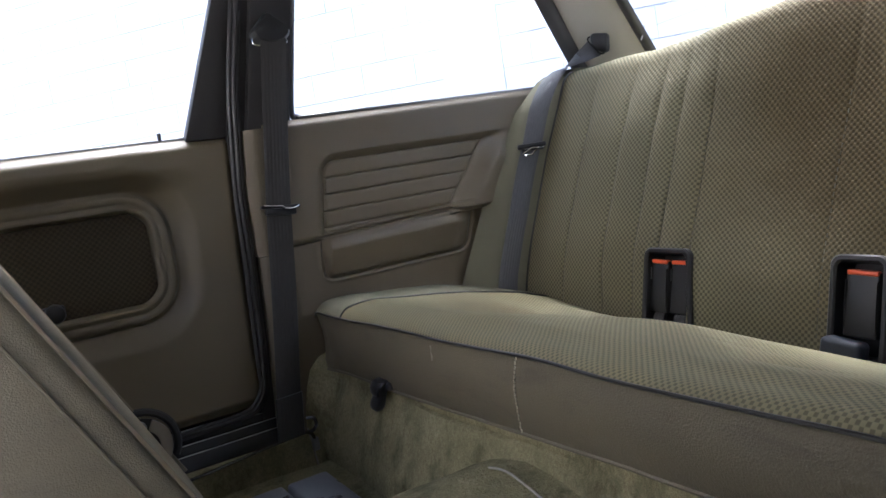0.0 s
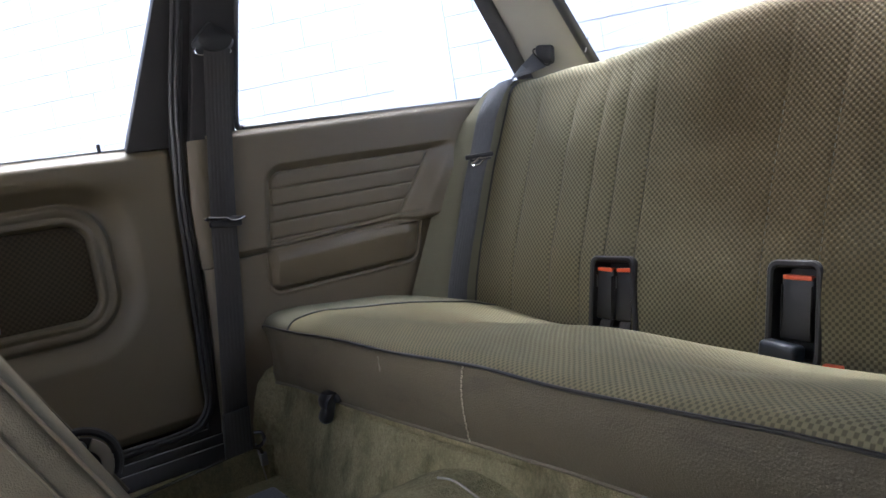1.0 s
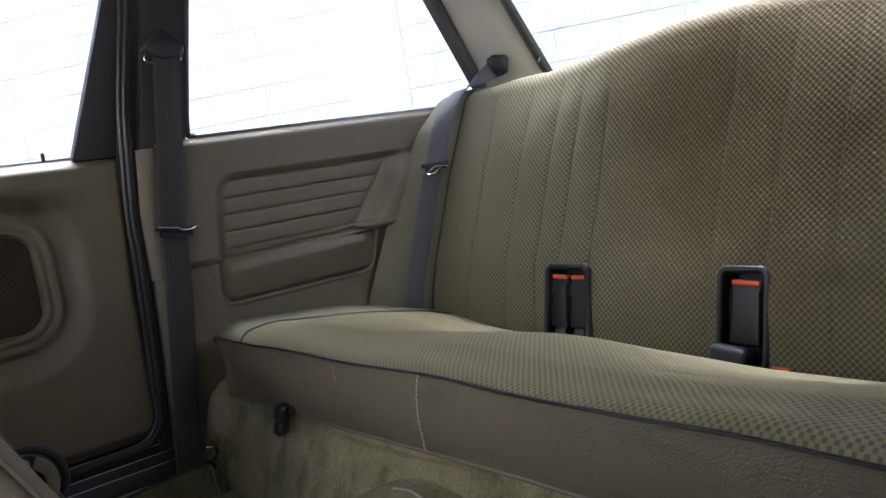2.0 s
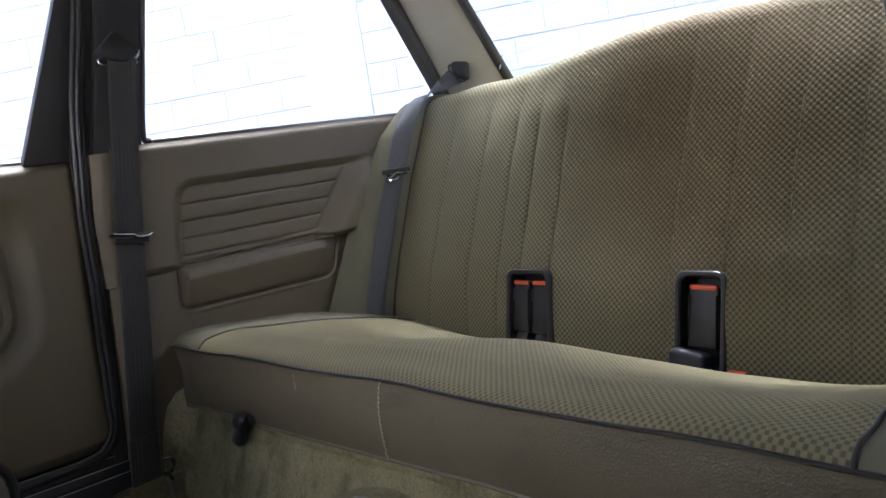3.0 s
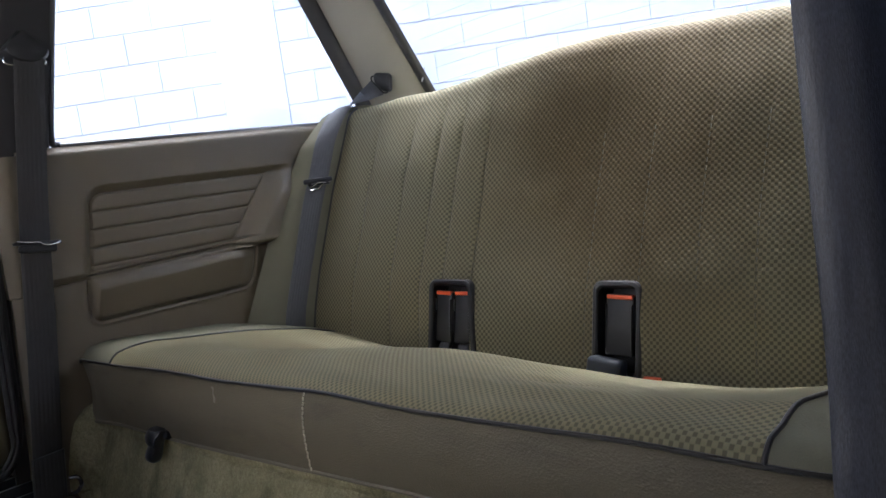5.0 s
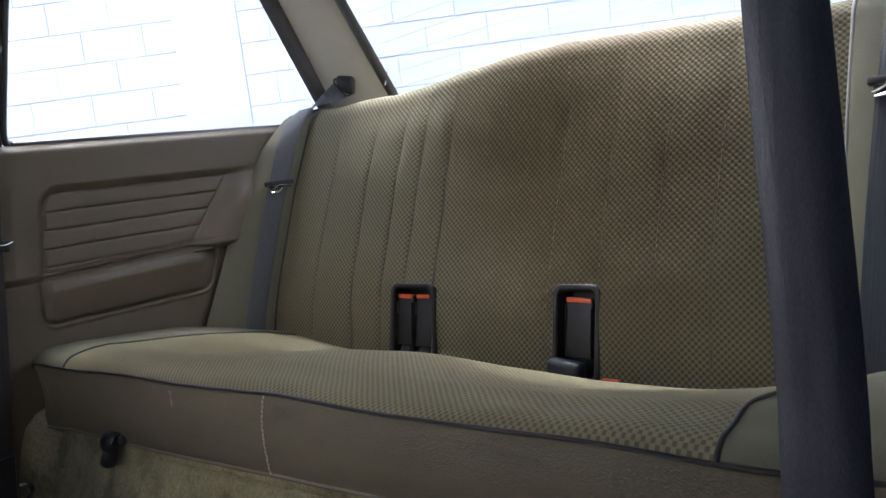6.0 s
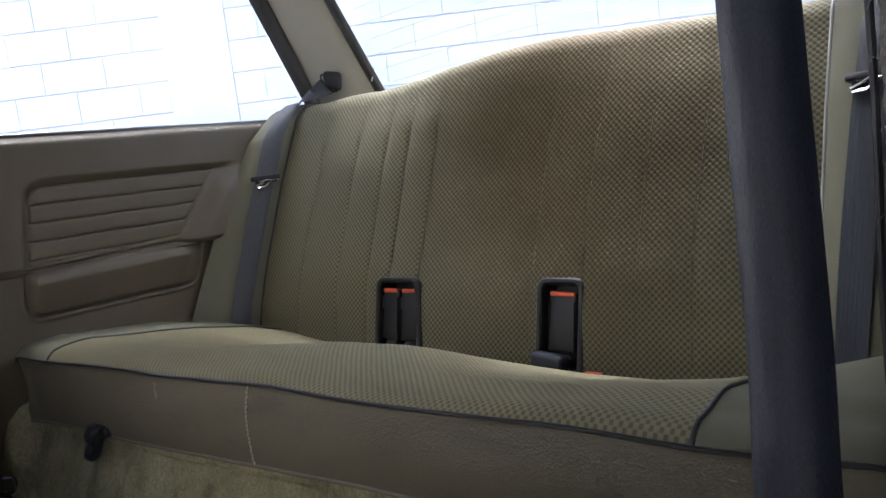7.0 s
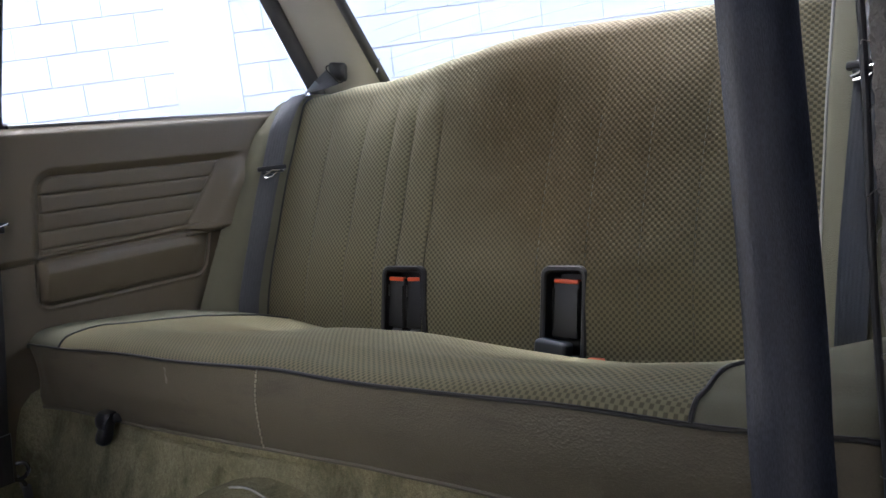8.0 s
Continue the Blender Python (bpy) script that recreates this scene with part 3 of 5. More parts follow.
part("ribbed_insert", sheet(quarter_at, Q_US, Q_ZS, skip=lambda u, z: quarter_zone(u, z) != "ribbed_insert"), VINYL, wall_left, "horizontally ribbed vinyl insert")
part("window_seal", tube(smooth_path([(-0.680, 0.045, 0.7345), (-0.680, 0.3, 0.7375), (-0.680, 0.78, 0.7415)], 3), 0.0055), RUBBER, wall_left)


# door post: trim strip, dark pillar and rubber seals
def post_at(u, z):
    a = curve_at(z, [(0.10, -0.122), (0.18, -0.110), (0.30, -0.101), (0.48, -0.0885), (0.60, -0.086), (0.72, -0.072)])
    b = quarter_left(z) + 0.012
    step = 0.002 if z < 0.478 else 0.0
    return (-0.676 + 0.014 * math.sin(math.pi * min(1.0, 0.08 + u * 0.8)) - step * (1 - 0.5 * u), a + (b - a) * u + (0.004 if z < 0.478 else 0), z)


post = thing("wall_post", "brown trim strip and charcoal pillar behind the door", "door pillar", kind="structure", at=(-0.69, -0.06, 0.1))
part("trim_strip", sheet(post_at, steps(0, 1, 10), [*steps(0.10, 0.4765, 20), *steps(0.4785, 0.722, 14)], back=(-0.03, 0, 0)), VINYL, post)
part("pillar", prism([(-0.672, -0.07, 0.70), (-0.672, 0.028, 0.70), (-0.672, 0.027, 0.745), (-0.665, 0.07, 0.965), (-0.655, 0.088, 1.075), (-0.655, 0.0, 1.075), (-0.665, -0.016, 0.965)], (-0.03, 0, 0), 0.006), DARK_TRIM, post)
part("backing", prism([(-0.688, -0.135, 0.10), (-0.688, -0.06, 0.10), (-0.688, -0.045, 0.72), (-0.68, 0.0, 0.965), (-0.67, 0.03, 1.085), (-0.67, -0.03, 1.085), (-0.68, -0.055, 0.965), (-0.688, -0.10, 0.72)], (-0.06, 0, 0)), DARK_TRIM, post)
SEAL = [(-0.025, 1.06), (-0.040, 0.967), (-0.0735, 0.81), (-0.088, 0.70), (-0.099, 0.60), (-0.1025, 0.50), (-0.110, 0.38), (-0.1165, 0.27), (-0.122, 0.225), (-0.140, 0.193), (-0.17, 0.180), (-0.28, 0.176), (-0.6, 0.166), (-1.2, 0.16)]
for off, rad, name in ((0.0, 0.0048, "door_seal"), (-0.0095, 0.0042, "inner_seal"), (0.0085, 0.0040, "outer_seal")):
    part(name, tube(smooth_path([(-0.676 - (0.006 if off > 0 else 0), y + off * (1 if z > 0.23 else 0.5), z - (off * 0.6 if z < 0.23 else 0)) for y, z in SEAL], 6), rad), RUBBER, post)

# window in the quarter, its seals, and the rear pillar
window_1 = thing("window_1", "clear fixed rear quarter window in a black rubber seal", "window", kind="structure", at=(-0.70, 0.4, 0.74))
Q_WIN = [(-0.70, 0.035, 0.735), (-0.70, 0.80, 0.735), (-0.665, 0.615, 1.07), (-0.665, 0.088, 1.07)]
pane = part("pane", prism([Vector(p) + Vector((-0.004, 0, 0)) for p in Q_WIN], (-0.004, 0, 0)), GLASS, window_1)
pane.visible_shadow = False
part("front_seal", tube(smooth_path([(-0.692, 0.075, 0.736), (-0.690, 0.046, 0.7385), (-0.682, 0.034, 0.752), (-0.676, 0.052, 0.86), (-0.668, 0.072, 0.975), (-0.66, 0.09, 1.07)], 6), 0.006), RUBBER, window_1)


def strip_between(a0, a1, b0, b1, n, bulge):
    """A strip from the line a0-a1 to the line b0-b1, bowed by the vector bulge."""
    a0, a1, b0, b1, bulge = (Vector(p) for p in (a0, a1, b0, b1, bulge))
    return sheet(lambda u, v: a0.lerp(a1, v).lerp(b0.lerp(b1, v), u) + bulge * math.sin(math.pi * u), steps(0, 1, n), steps(0, 1, 12), back=(-0.015, 0.015, 0))


part("rear_seal", strip_between((-0.664, 0.595, 1.085), (-0.664, 0.785, 0.715), (-0.646, 0.640, 1.085), (-0.646, 0.822, 0.715), 6, (0.008, -0.006, 0)), RUBBER, window_1)
rear_pillar = thing("wall_rear_pillar", "beige cloth-covered roof pillar between the side and rear windows", "roof pillar", kind="structure", at=(-0.6, 0.8, 0.72))
part("cover", strip_between((-0.650, 0.635, 1.085), (-0.650, 0.818, 0.715), (-0.510, 0.665, 1.085), (-0.528, 0.915, 0.715), 10, (0.012, -0.008, 0)), HEADLINER, rear_pillar)
window_2 = thing("window_2", "clear sloping rear window with fine heating wires", "window", kind="structure", at=(0, 0.88, 0.72))
rear_pane = part("pane", prism([(-0.54, 0.925, 0.715), (0.54, 0.925, 0.715), (0.52, 0.675, 1.085), (-0.52, 0.675, 1.085)], (0, 0.004, 0.003)), GLASS, window_2)
rear_pane.visible_shadow = False
for sx in (-1, 1):
    part("side_seal", strip_between((sx * 0.512, 0.662, 1.085), (sx * 0.530, 0.912, 0.715), (sx * 0.488, 0.672, 1.085), (sx * 0.504, 0.922, 0.715), 6, (-sx * 0.004, -0.008, 0)), RUBBER, window_2)
part("seal_clip", box(-0.002, 0.002, -0.0015, 0.0015, -0.022, 0.022, 0.0007, 1, pose(-0.508, 0.846, 0.826, -33, 0, 0) @ pose(0, 0, 0, 0, -6, 0)), STEEL, window_2)
for k in range(8):
    z = 0.80 + 0.032 * k
    part("heating_wire", tube([(x, 0.918 - 0.6757 * (z - 0.715) - 0.001, z + 0.012 * (1 - (x / 0.47) ** 2)) for x in steps(-0.46, 0.46, 12)], 0.0004, 4), STEEL, window_2)
deck = finish("shelf_rear", sheet(lambda u, v: (u, v, 0.70 + 0.002 * noise.noise((u * 9, v * 9, 0))), steps(-0.66, 0.66, 20), steps(0.66, 1.02, 8), back=(0, 0, -0.02)), CARPET)
tagged(deck, "carpeted parcel shelf behind the rear backrest", "parcel shelf", kind="structure")
wall_right = thing("wall_right", "plain brown vinyl panel beside the seat", "side panel", kind="structure", at=(0.69, 0.4, 0.05))
part("panel", prism([(0.722, 0.0, 0.05), (0.722, 0.80, 0.05), (0.722, 0.80, 0.735), (0.722, 0.0, 0.735)], (0.01, 0, 0)), VINYL, wall_right)
right_pane = part("pane", prism([(0.726, 0.0, 0.735), (0.726, 0.80, 0.735), (0.69, 0.62, 1.065), (0.69, 0.07, 1.065)], (0.004, 0, 0)), GLASS, wall_right)
right_pane.visible_shadow = False
part("pillar", prism([(0.738, -0.09, 0.05), (0.738, 0.0, 0.05), (0.738, 0.0, 0.745), (0.70, 0.07, 0.965), (0.69, 0.088, 1.06), (0.69, 0.0, 1.06), (0.70, -0.04, 0.965), (0.738, -0.09, 0.72)], (0.03, 0, 0), 0.006), DARK_TRIM, wall_right)
part("rear_pillar_cover", strip_between((0.656, 0.625, 1.085), (0.656, 0.808, 0.715), (0.510, 0.665, 1.085), (0.528, 0.915, 0.715), 10, (-0.012, -0.008, 0)), HEADLINER, wall_right)


# ---- the closed door ----
def door_right(z):
    return curve_at(z, [(0.16, -0.118), (0.30, -0.115), (0.487, -0.108), (0.65, -0.096), (0.73, -0.092)])


def door_height(y, z):
    h = 0.016
    cy, cz, w, hh, r = -0.61, 0.517, 0.70, 0.192, 0.055
    qx, qz = abs(y - cy) - (w / 2 - r), abs(z - cz) - (hh / 2 - r)
    d = math.hypot(max(qx, 0), max(qz, 0)) + min(max(qx, qz), 0) - r
    h += 0.012 * smooth(0.030, 0.018, d) * smooth(-0.014, -0.004, d)
    h -= 0.0035 * math.exp(-(((d - 0.006) / 0.0035) ** 2))
    h -= 0.012 * smooth(-0.002, -0.016, d)
    h -= 0.022 * (1 - smooth(0.026, 0.075, d))
    h -= 0.018 * smooth(0.698, 0.721, z) ** 1.5
    h += 0.024 * smooth(0.625, 0.675, z) * smooth(-0.12, -0.30, y)
    edge = door_right(z) - y
    h -= 0.012 * (1 - smooth(0.0, 0.018, edge))
    h -= 0.012 * (1 - smooth(0.0, 0.02, z - 0.186))
    h += 0.001 * noise.noise((y * 5, z * 5, 1.0))
    return h


def door_at(u, v):
    z = v
    right = door_right(z)
    if z < 0.25:
        k = (0.25 - z) / 0.065
        right -= 0.065 * (1 - math.sqrt(max(0.0, 1 - min(1.0, k) ** 2)))
    y = -1.25 + (right + 1.25) * u
    return (-0.705 + door_height(y, z), y, z)


door_1 = thing("door_1", "closed brown vinyl car door with a framed cloth pocket panel", "car door", kind="structure", at=(-0.72, -0.6, 0.18))
part("door_card", sheet(door_at, [*steps(0, 0.45, 30), *steps(0.455, 1, 230)], [*steps(0.186, 0.3, 40), *steps(0.304, 0.720, 150)], back=(-0.05, 0, 0)), VINYL_DOOR, door_1)
part("cloth_insert", sheet(lambda u, v: (-0.7140, u, v), steps(-0.945, -0.273, 40), steps(0.432, 0.602, 12), back=(-0.004, 0, 0)), CHECK_DARK, door_1, "dark brown check cloth insert")
part("door_skin", box(-0.79, -0.758, -1.27, -0.11, -0.06, 0.712, 0.01), PAINT, door_1)
part("window_frame", prism([(-0.694, -0.178, 0.715), (-0.694, -0.094, 0.715), (-0.680, -0.043, 0.968), (-0.672, -0.02, 1.085), (-0.672, -0.045, 1.085), (-0.680, -0.086, 0.968)], (-0.03, 0, 0), 0.004), DARK_TRIM, door_1)
part("waist_seal", tube([(-0.716, y, 0.722) for y in steps(-1.25, -0.17, 6)], 0.005), RUBBER, door_1)
door_pane = part("pane", prism([(-0.722, -1.24, 0.72), (-0.722, -0.12, 0.72), (-0.69, -0.035, 1.07), (-0.69, -0.86, 1.07)], (-0.004, 0, 0)), GLASS, door_1)
door_pane.visible_shadow = False
part("lock_pin", joined(disc((-0.712, -0.219, 0.729), (0, 0, 1), 0.0035, 0.019, 10, 0.001), disc((-0.712, -0.219, 0.720), (0, 0, 1), 0.006, 0.006, 10, 0.001)), PLASTIC, door_1, "black lock pin")
winder = part("winder", joined(disc((-0.672, -0.50, 0.455), (1, 0, 0), 0.019, 0.03, 16, 0.006), box(-0.668, -0.655, -0.512, -0.435, 0.443, 0.467, 0.005), disc((-0.645, -0.452, 0.455), (1, 0, 0), 0.016, 0.035, 16, 0.007)), PLASTIC, door_1, "black window winder")

sill = thing("door_sill", "ribbed black sill plate under the closed door", "sill", kind="structure", at=(-0.70, -0.6, 0.05))
for x0, x1, z1 in ((-0.735, -0.709, 0.178), (-0.705, -0.694, 0.171), (-0.690, -0.680, 0.158), (-0.676, -0.666, 0.142)):
    rib = part("sill_rib", box(x0, x1, -1.30, -0.06, 0.045, z1, 0.0042, 3), SILL, sill)
    # added steel strip imitates the highlight along each rib's edge
    part("edge_glint", tube([(x1 - 0.0012, y, z1 - 0.0014 + 0.0002 * math.sin(y * 40)) for y in steps(-1.29, -0.065, 40)], 0.0011, 6), STEEL, rib, "bright strip standing in for the edge highlight")
part("sill_base", box(-0.735, -0.667, -1.295, -0.065, 0.045, 0.128), DARK_TRIM, sill)
part("sill_carpet", box(-0.664, -0.648, -1.30, -0.02, 0.045, 0.112, 0.005), CARPET, sill, "olive carpet edge")


# ---- rear bench ----
LEFT, RIGHT, END = -0.528, 0.566, 0.668
END_R = 0.706


def past_end(x):
    """How far x lies beyond the end of the bench on its side."""
    return x - END_R if x > 0 else -x - END


def lip(x):
    return 0.347 + 0.0228 * (x + 0.656) - 0.011 * smooth(0.05, 0.60, x) + 0.006 * smooth(0.25, 0.56, x)


def cushion_z(x, y):
    base = curve_at(y, [(0, 0.0), (0.006, 0.009), (0.016, 0.0165), (0.03, 0.0205), (0.05, 0.022), (0.08, 0.020), (0.163, 0.001), (0.276, -0.021), (0.41, -0.054), (0.48, -0.078), (0.52, -0.085)])
    full = curve_at(y, [(0, 0.0), (0.006, 0.0055), (0.016, 0.0115), (0.03, 0.0165), (0.05, 0.021), (0.075, 0.023), (0.11, 0.0185), (0.163, 0.008), (0.276, -0.018), (0.41, -0.058), (0.48, -0.085), (0.52, -0.092)])
    base += (full - base) * smooth(0.5, 0.36, abs(x - 0.02))
    tilt = lip(x) - (0.0128 * smooth(0.0, 0.05, y) + 0.015 * smooth(0.15, 0.45, y)) * (x + 0.656)
    seat = sum(math.exp(-(((x - c) / 0.15) ** 2)) for c in (-0.30, 0.34))
    mid = math.exp(-(((x - 0.02) / 0.17) ** 2)) * smooth(0.03, 0.18, y) * smooth(0.52, 0.28, y)
    z = tilt + base + 0.014 * mid - 0.010 * seat * smooth(0.05, 0.16, y) * smooth(0.46, 0.30, y)
    z += 0.0022 * math.sin(x * 17 + 1.0) * math.exp(-(((y - 0.02) / 0.03) ** 2))
    z -= 0.010 * smooth(-0.025, 0.0, past_end(x)) ** 2
    z += smooth(0.03, 0.30, y) * curve_at(x, [(-0.668, 0.021), (-0.56, 0.015), (-0.45, 0.005), (-0.22, -0.007), (0.12, -0.010), (0.36, -0.008), (0.50, -0.003), (0.57, 0.006), (0.66, 0.030), (0.70, 0.034)])
    z += smooth(0.0, 0.07, y) * curve_at(x, [(0.22, 0.0), (0.42, 0.005), (0.56, 0.012), (0.71, 0.014)])
    for cx, cy, slope in ((0.16, 0.20, 0.35), (-0.02, 0.26, -0.2), (0.30, 0.15, 0.5), (-0.30, 0.24, 0.25)):
        along, off = x - cx, y - cy - slope * (x - cx)
        z -= 0.0014 * math.exp(-((along / 0.07) ** 2) - (off / 0.006) ** 2)
    return z + 0.0018 * noise.noise((x * 8, y * 9, 3.0))


def cushion_at(x, y):
    return (x, y, cushion_z(x, y))


def front_at(x, v):
    top, low = cushion_z(x, 0.0), vinyl_hem(x)
    bow = 0.006 * math.sin(math.pi * v) - 0.008 * math.sin(math.pi * v) * smooth(-0.60, -0.655, x)
    corner = 0.014 * (1 - math.sqrt(max(0.0, 1 - max(0.0, (past_end(x) + 0.014) / 0.014) ** 2)))
    end = smooth(-0.56, -0.668, x)
    x += end * (0.012 * math.sin(math.pi * min(1.0, v * 1.1)) - 0.002)
    corner *= 1 - 0.7 * smooth(0.5, 1.0, v)
    return (x, 0.003 + corner - bow + 0.012 * v * (1 - 0.9 * end) + 0.0015 * noise.noise((x * 9, v * 2, 6)), top + (low - top) * v - 0.001)


FRONT_YS = [0, 0.002, 0.005, 0.009, 0.014, 0.02, 0.027, 0.035, 0.044, 0.055]
CUSHION_YS = FRONT_YS + steps(0.066, 0.50, 60)
cushion = thing("rear_seat_cushion", "olive check cloth rear bench cushion with brown vinyl front", "seat cushion", at=(0, 0.25, 0.26))
part("seat_panel", sheet(cushion_at, steps(LEFT, RIGHT, 200), CUSHION_YS, uv=lambda x, y: (x * 1.3, y * 1.3)), CHECK_SEAT, cushion, "olive check woven cloth")
part("side_panel", sheet(cushion_at, steps(-END, LEFT, 26), CUSHION_YS), PLAIN, cushion, "plain olive cloth")
part("side_panel", sheet(cushion_at, steps(RIGHT, END_R, 26), CUSHION_YS), PLAIN, cushion, "plain olive cloth")


def seam_x(v):
    return 0.024 - 0.030 * v


part("front_panel", sheet(lambda u, v: front_at(-END + (seam_x(v) - 0.0004 + END) * u, v), steps(0, 1, 90), steps(0, 1, 14), uv=lambda u, v: (u * 0.68, v * 0.1)), VINYL_SEAT, cushion, "brown vinyl")
part("front_panel", sheet(lambda u, v: front_at(seam_x(v) + 0.0004 + (END_R - seam_x(v) - 0.0004) * u, v), steps(0, 1, 90), steps(0, 1, 14), uv=lambda u, v: (u * 0.64, v * 0.1)), VINYL_SEAT, cushion, "brown vinyl")
part("hem", tube([Vector(front_at(x, 1.0)) + Vector((0, 0.001, -0.001)) for x in steps(-END + 0.004, END_R - 0.004, 120)], 0.0032), VINYL_SEAT, cushion, "rolled lower hem of the vinyl")
part("seam_backing", tube([Vector(front_at(seam_x(v), v)) + Vector((0, 0.003, 0)) for v in steps(0, 1, 8)], 0.0025), VINYL_SEAT, cushion)
part("scuff_mark", sheet(lambda u, v: Vector(front_at(-0.1925 + 0.0040 * (u - 0.5) * (0.5 + abs(math.sin(v * 19))) + 0.0008 * math.sin(v * 60), v)) + Vector((0, -0.0010, 0)), steps(0, 1, 3), steps(0.09, 0.30, 12)), SCUFF, cushion, "pale scuff mark")
part("base", box(-0.652, 0.652, 0.032, 0.34, 0.236, 0.258, 0.004), DARK_TRIM, cushion)
for sx in (-1, 1):
    part("end_panel", sheet(lambda y, v, sx=sx: ((END_R + 0.002 if sx > 0 else -END - 0.002), y, 0.235 + (cushion_z(END_R if sx > 0 else -END, y) - 0.235) * v), steps(0.03, 0.47, 16), steps(0, 1, 4), back=(-sx * 0.003, 0, 0)), PLAIN, cushion)
part("piping", tube([(x, front_at(x, 0)[1] - 0.003, front_at(x, 0)[2] + 0.001) for x in steps(-END, END_R, 170)], 0.0023), PIPING, cushion, "dark piping along the front edge")
part("corner_piping", tube([Vector(front_at(-END, v)) + Vector((-0.001, 0.001, 0)) for v in steps(0, 1, 12)], 0.0022), PIPING, cushion, "dark piping")
for px in (LEFT, RIGHT):
    part("side_piping", tube([(px, y, cushion_z(px, y) + 0.0012) for y in [0.0, 0.004, 0.009, 0.016, 0.026, *steps(0.04, 0.48, 30)]], 0.0021), PIPING, cushion, "dark piping")
part("seam_thread", joined(*[tube([Vector(front_at(seam_x(v) + 0.0025 + 0.0006 * math.sin(v * 60), v)) + Vector((0, -0.0012, 0)) for v in (a, a + 0.018, a + 0.036)], 0.0012, 5) for a in steps(0.02, 0.95, 17)]), THREAD, cushion, "pale stitching")

# backrest: its line in side view, then the roll over the top
BACK_LINE = smooth_path([(0, 0.455, 0.16), (0, 0.482, 0.28), (0, 0.515, 0.39), (0, 0.590, 0.57), (0, 0.668, 0.735)], 10)
up = (BACK_LINE[-1] - BACK_LINE[-2]).normalized()
out = Vector((0, -up.z, up.y))
hub = BACK_LINE[-1] - 0.05 * out
start = math.atan2(out.z, out.y)
for k in range(1, 15):
    a = start - radians(10 * k)
    BACK_LINE.append(hub + 0.05 * Vector((0, math.cos(a), math.sin(a))))
BACK_LINE += [BACK_LINE[-1] + Vector((0, 0.01, -0.03)), BACK_LINE[-1] + Vector((0, 0.012, -0.15))]
RUN = [0.0]
for a, b in zip(BACK_LINE, BACK_LINE[1:]):
    RUN.append(RUN[-1] + (b - a).length)


def back_line(v):
    for i in range(len(RUN) - 1):
        if v <= RUN[i + 1] or i == len(RUN) - 2:
            f = (v - RUN[i]) / (RUN[i + 1] - RUN[i])
            d = (BACK_LINE[i + 1] - BACK_LINE[i]).normalized()
            if i + 2 < len(BACK_LINE):
                d = d.lerp((BACK_LINE[i + 2] - BACK_LINE[i + 1]).normalized(), f).normalized()
            return BACK_LINE[i].lerp(BACK_LINE[i + 1], f), Vector((0, -d.z, d.y))


def run_at_z(z):
    for i in range(len(BACK_LINE) - 1):
        if BACK_LINE[i + 1].z >= z:
            return RUN[i] + (RUN[i + 1] - RUN[i]) * (z - BACK_LINE[i].z) / (BACK_LINE[i + 1].z - BACK_LINE[i].z)


PLEATS = (-0.476, -0.356, -0.272, -0.215, -0.147, 0.100, 0.196, 0.290, 0.374, 0.458)
B_LEFT, B_RIGHT = -0.602, 0.537


def back_at(x, v):
    p, n = back_line(v)
    low = p.z
    d = 0.0
    for c in (-0.33, 0.33):
        d += 0.012 * math.exp(-(((x - c) / 0.17) ** 2)) * smooth(0.25, 0.40, low) * smooth(0.80, 0.60, low)
    d -= 0.010 * math.exp(-((x / 0.12) ** 2)) * smooth(0.30, 0.45, low) * smooth(0.72, 0.55, low)
    for c in PLEATS:
        k = abs(x - c - 0.012 * smooth(0.45, 0.75, low) * (1 if c > 0 else -0.4))
        if k < 0.03:
            deep = smooth(0.22, 0.30, low) * smooth(0.70, 0.62, low)
            d -= (0.0034 if c < 0 else 0.0012) * math.exp(-((k / 0.004) ** 2)) * deep + 0.0032 * math.exp(-((k / 0.014) ** 2)) * math.exp(-(((low - 0.630) / 0.034) ** 2)) * (1 if c < 0 else 0.3)
            d -= 0.0015 * math.exp(-((k / 0.006) ** 2)) * smooth(0.62, 0.70, low)
    for a, b in zip(PLEATS, PLEATS[1:]):
        if a < x < b and b - a < 0.15:
            d += (0.0034 if x < 0 else 0.0008) * math.sin(math.pi * (x - a) / (b - a)) * smooth(0.24, 0.34, low) * smooth(0.76, 0.66, low)
    d += 0.004 * noise.noise((x * 5, low * 5, 8)) + 0.0012 * noise.noise((x * 16, low * 14, 5))
    lift = curve_at(x, [(-0.6, 0.0), (-0.45, 0.003), (-0.34, -0.002), (-0.22, 0.008), (-0.15, 0.018), (-0.05, 0.026), (0.02, 0.026), (0.12, 0.021), (0.22, 0.014), (0.36, 0.004), (0.54, -0.006)])
    q = p + n * d
    return (x, q.y, q.z + lift * smooth(0.55, 0.74, low))


def outer_y(z):
    return curve_at(z, [(0.16, 0.315), (0.28, 0.345), (0.325, 0.352), (0.536, 0.462), (0.69, 0.566), (0.752, 0.640), (0.78, 0.70), (0.80, 0.74)])


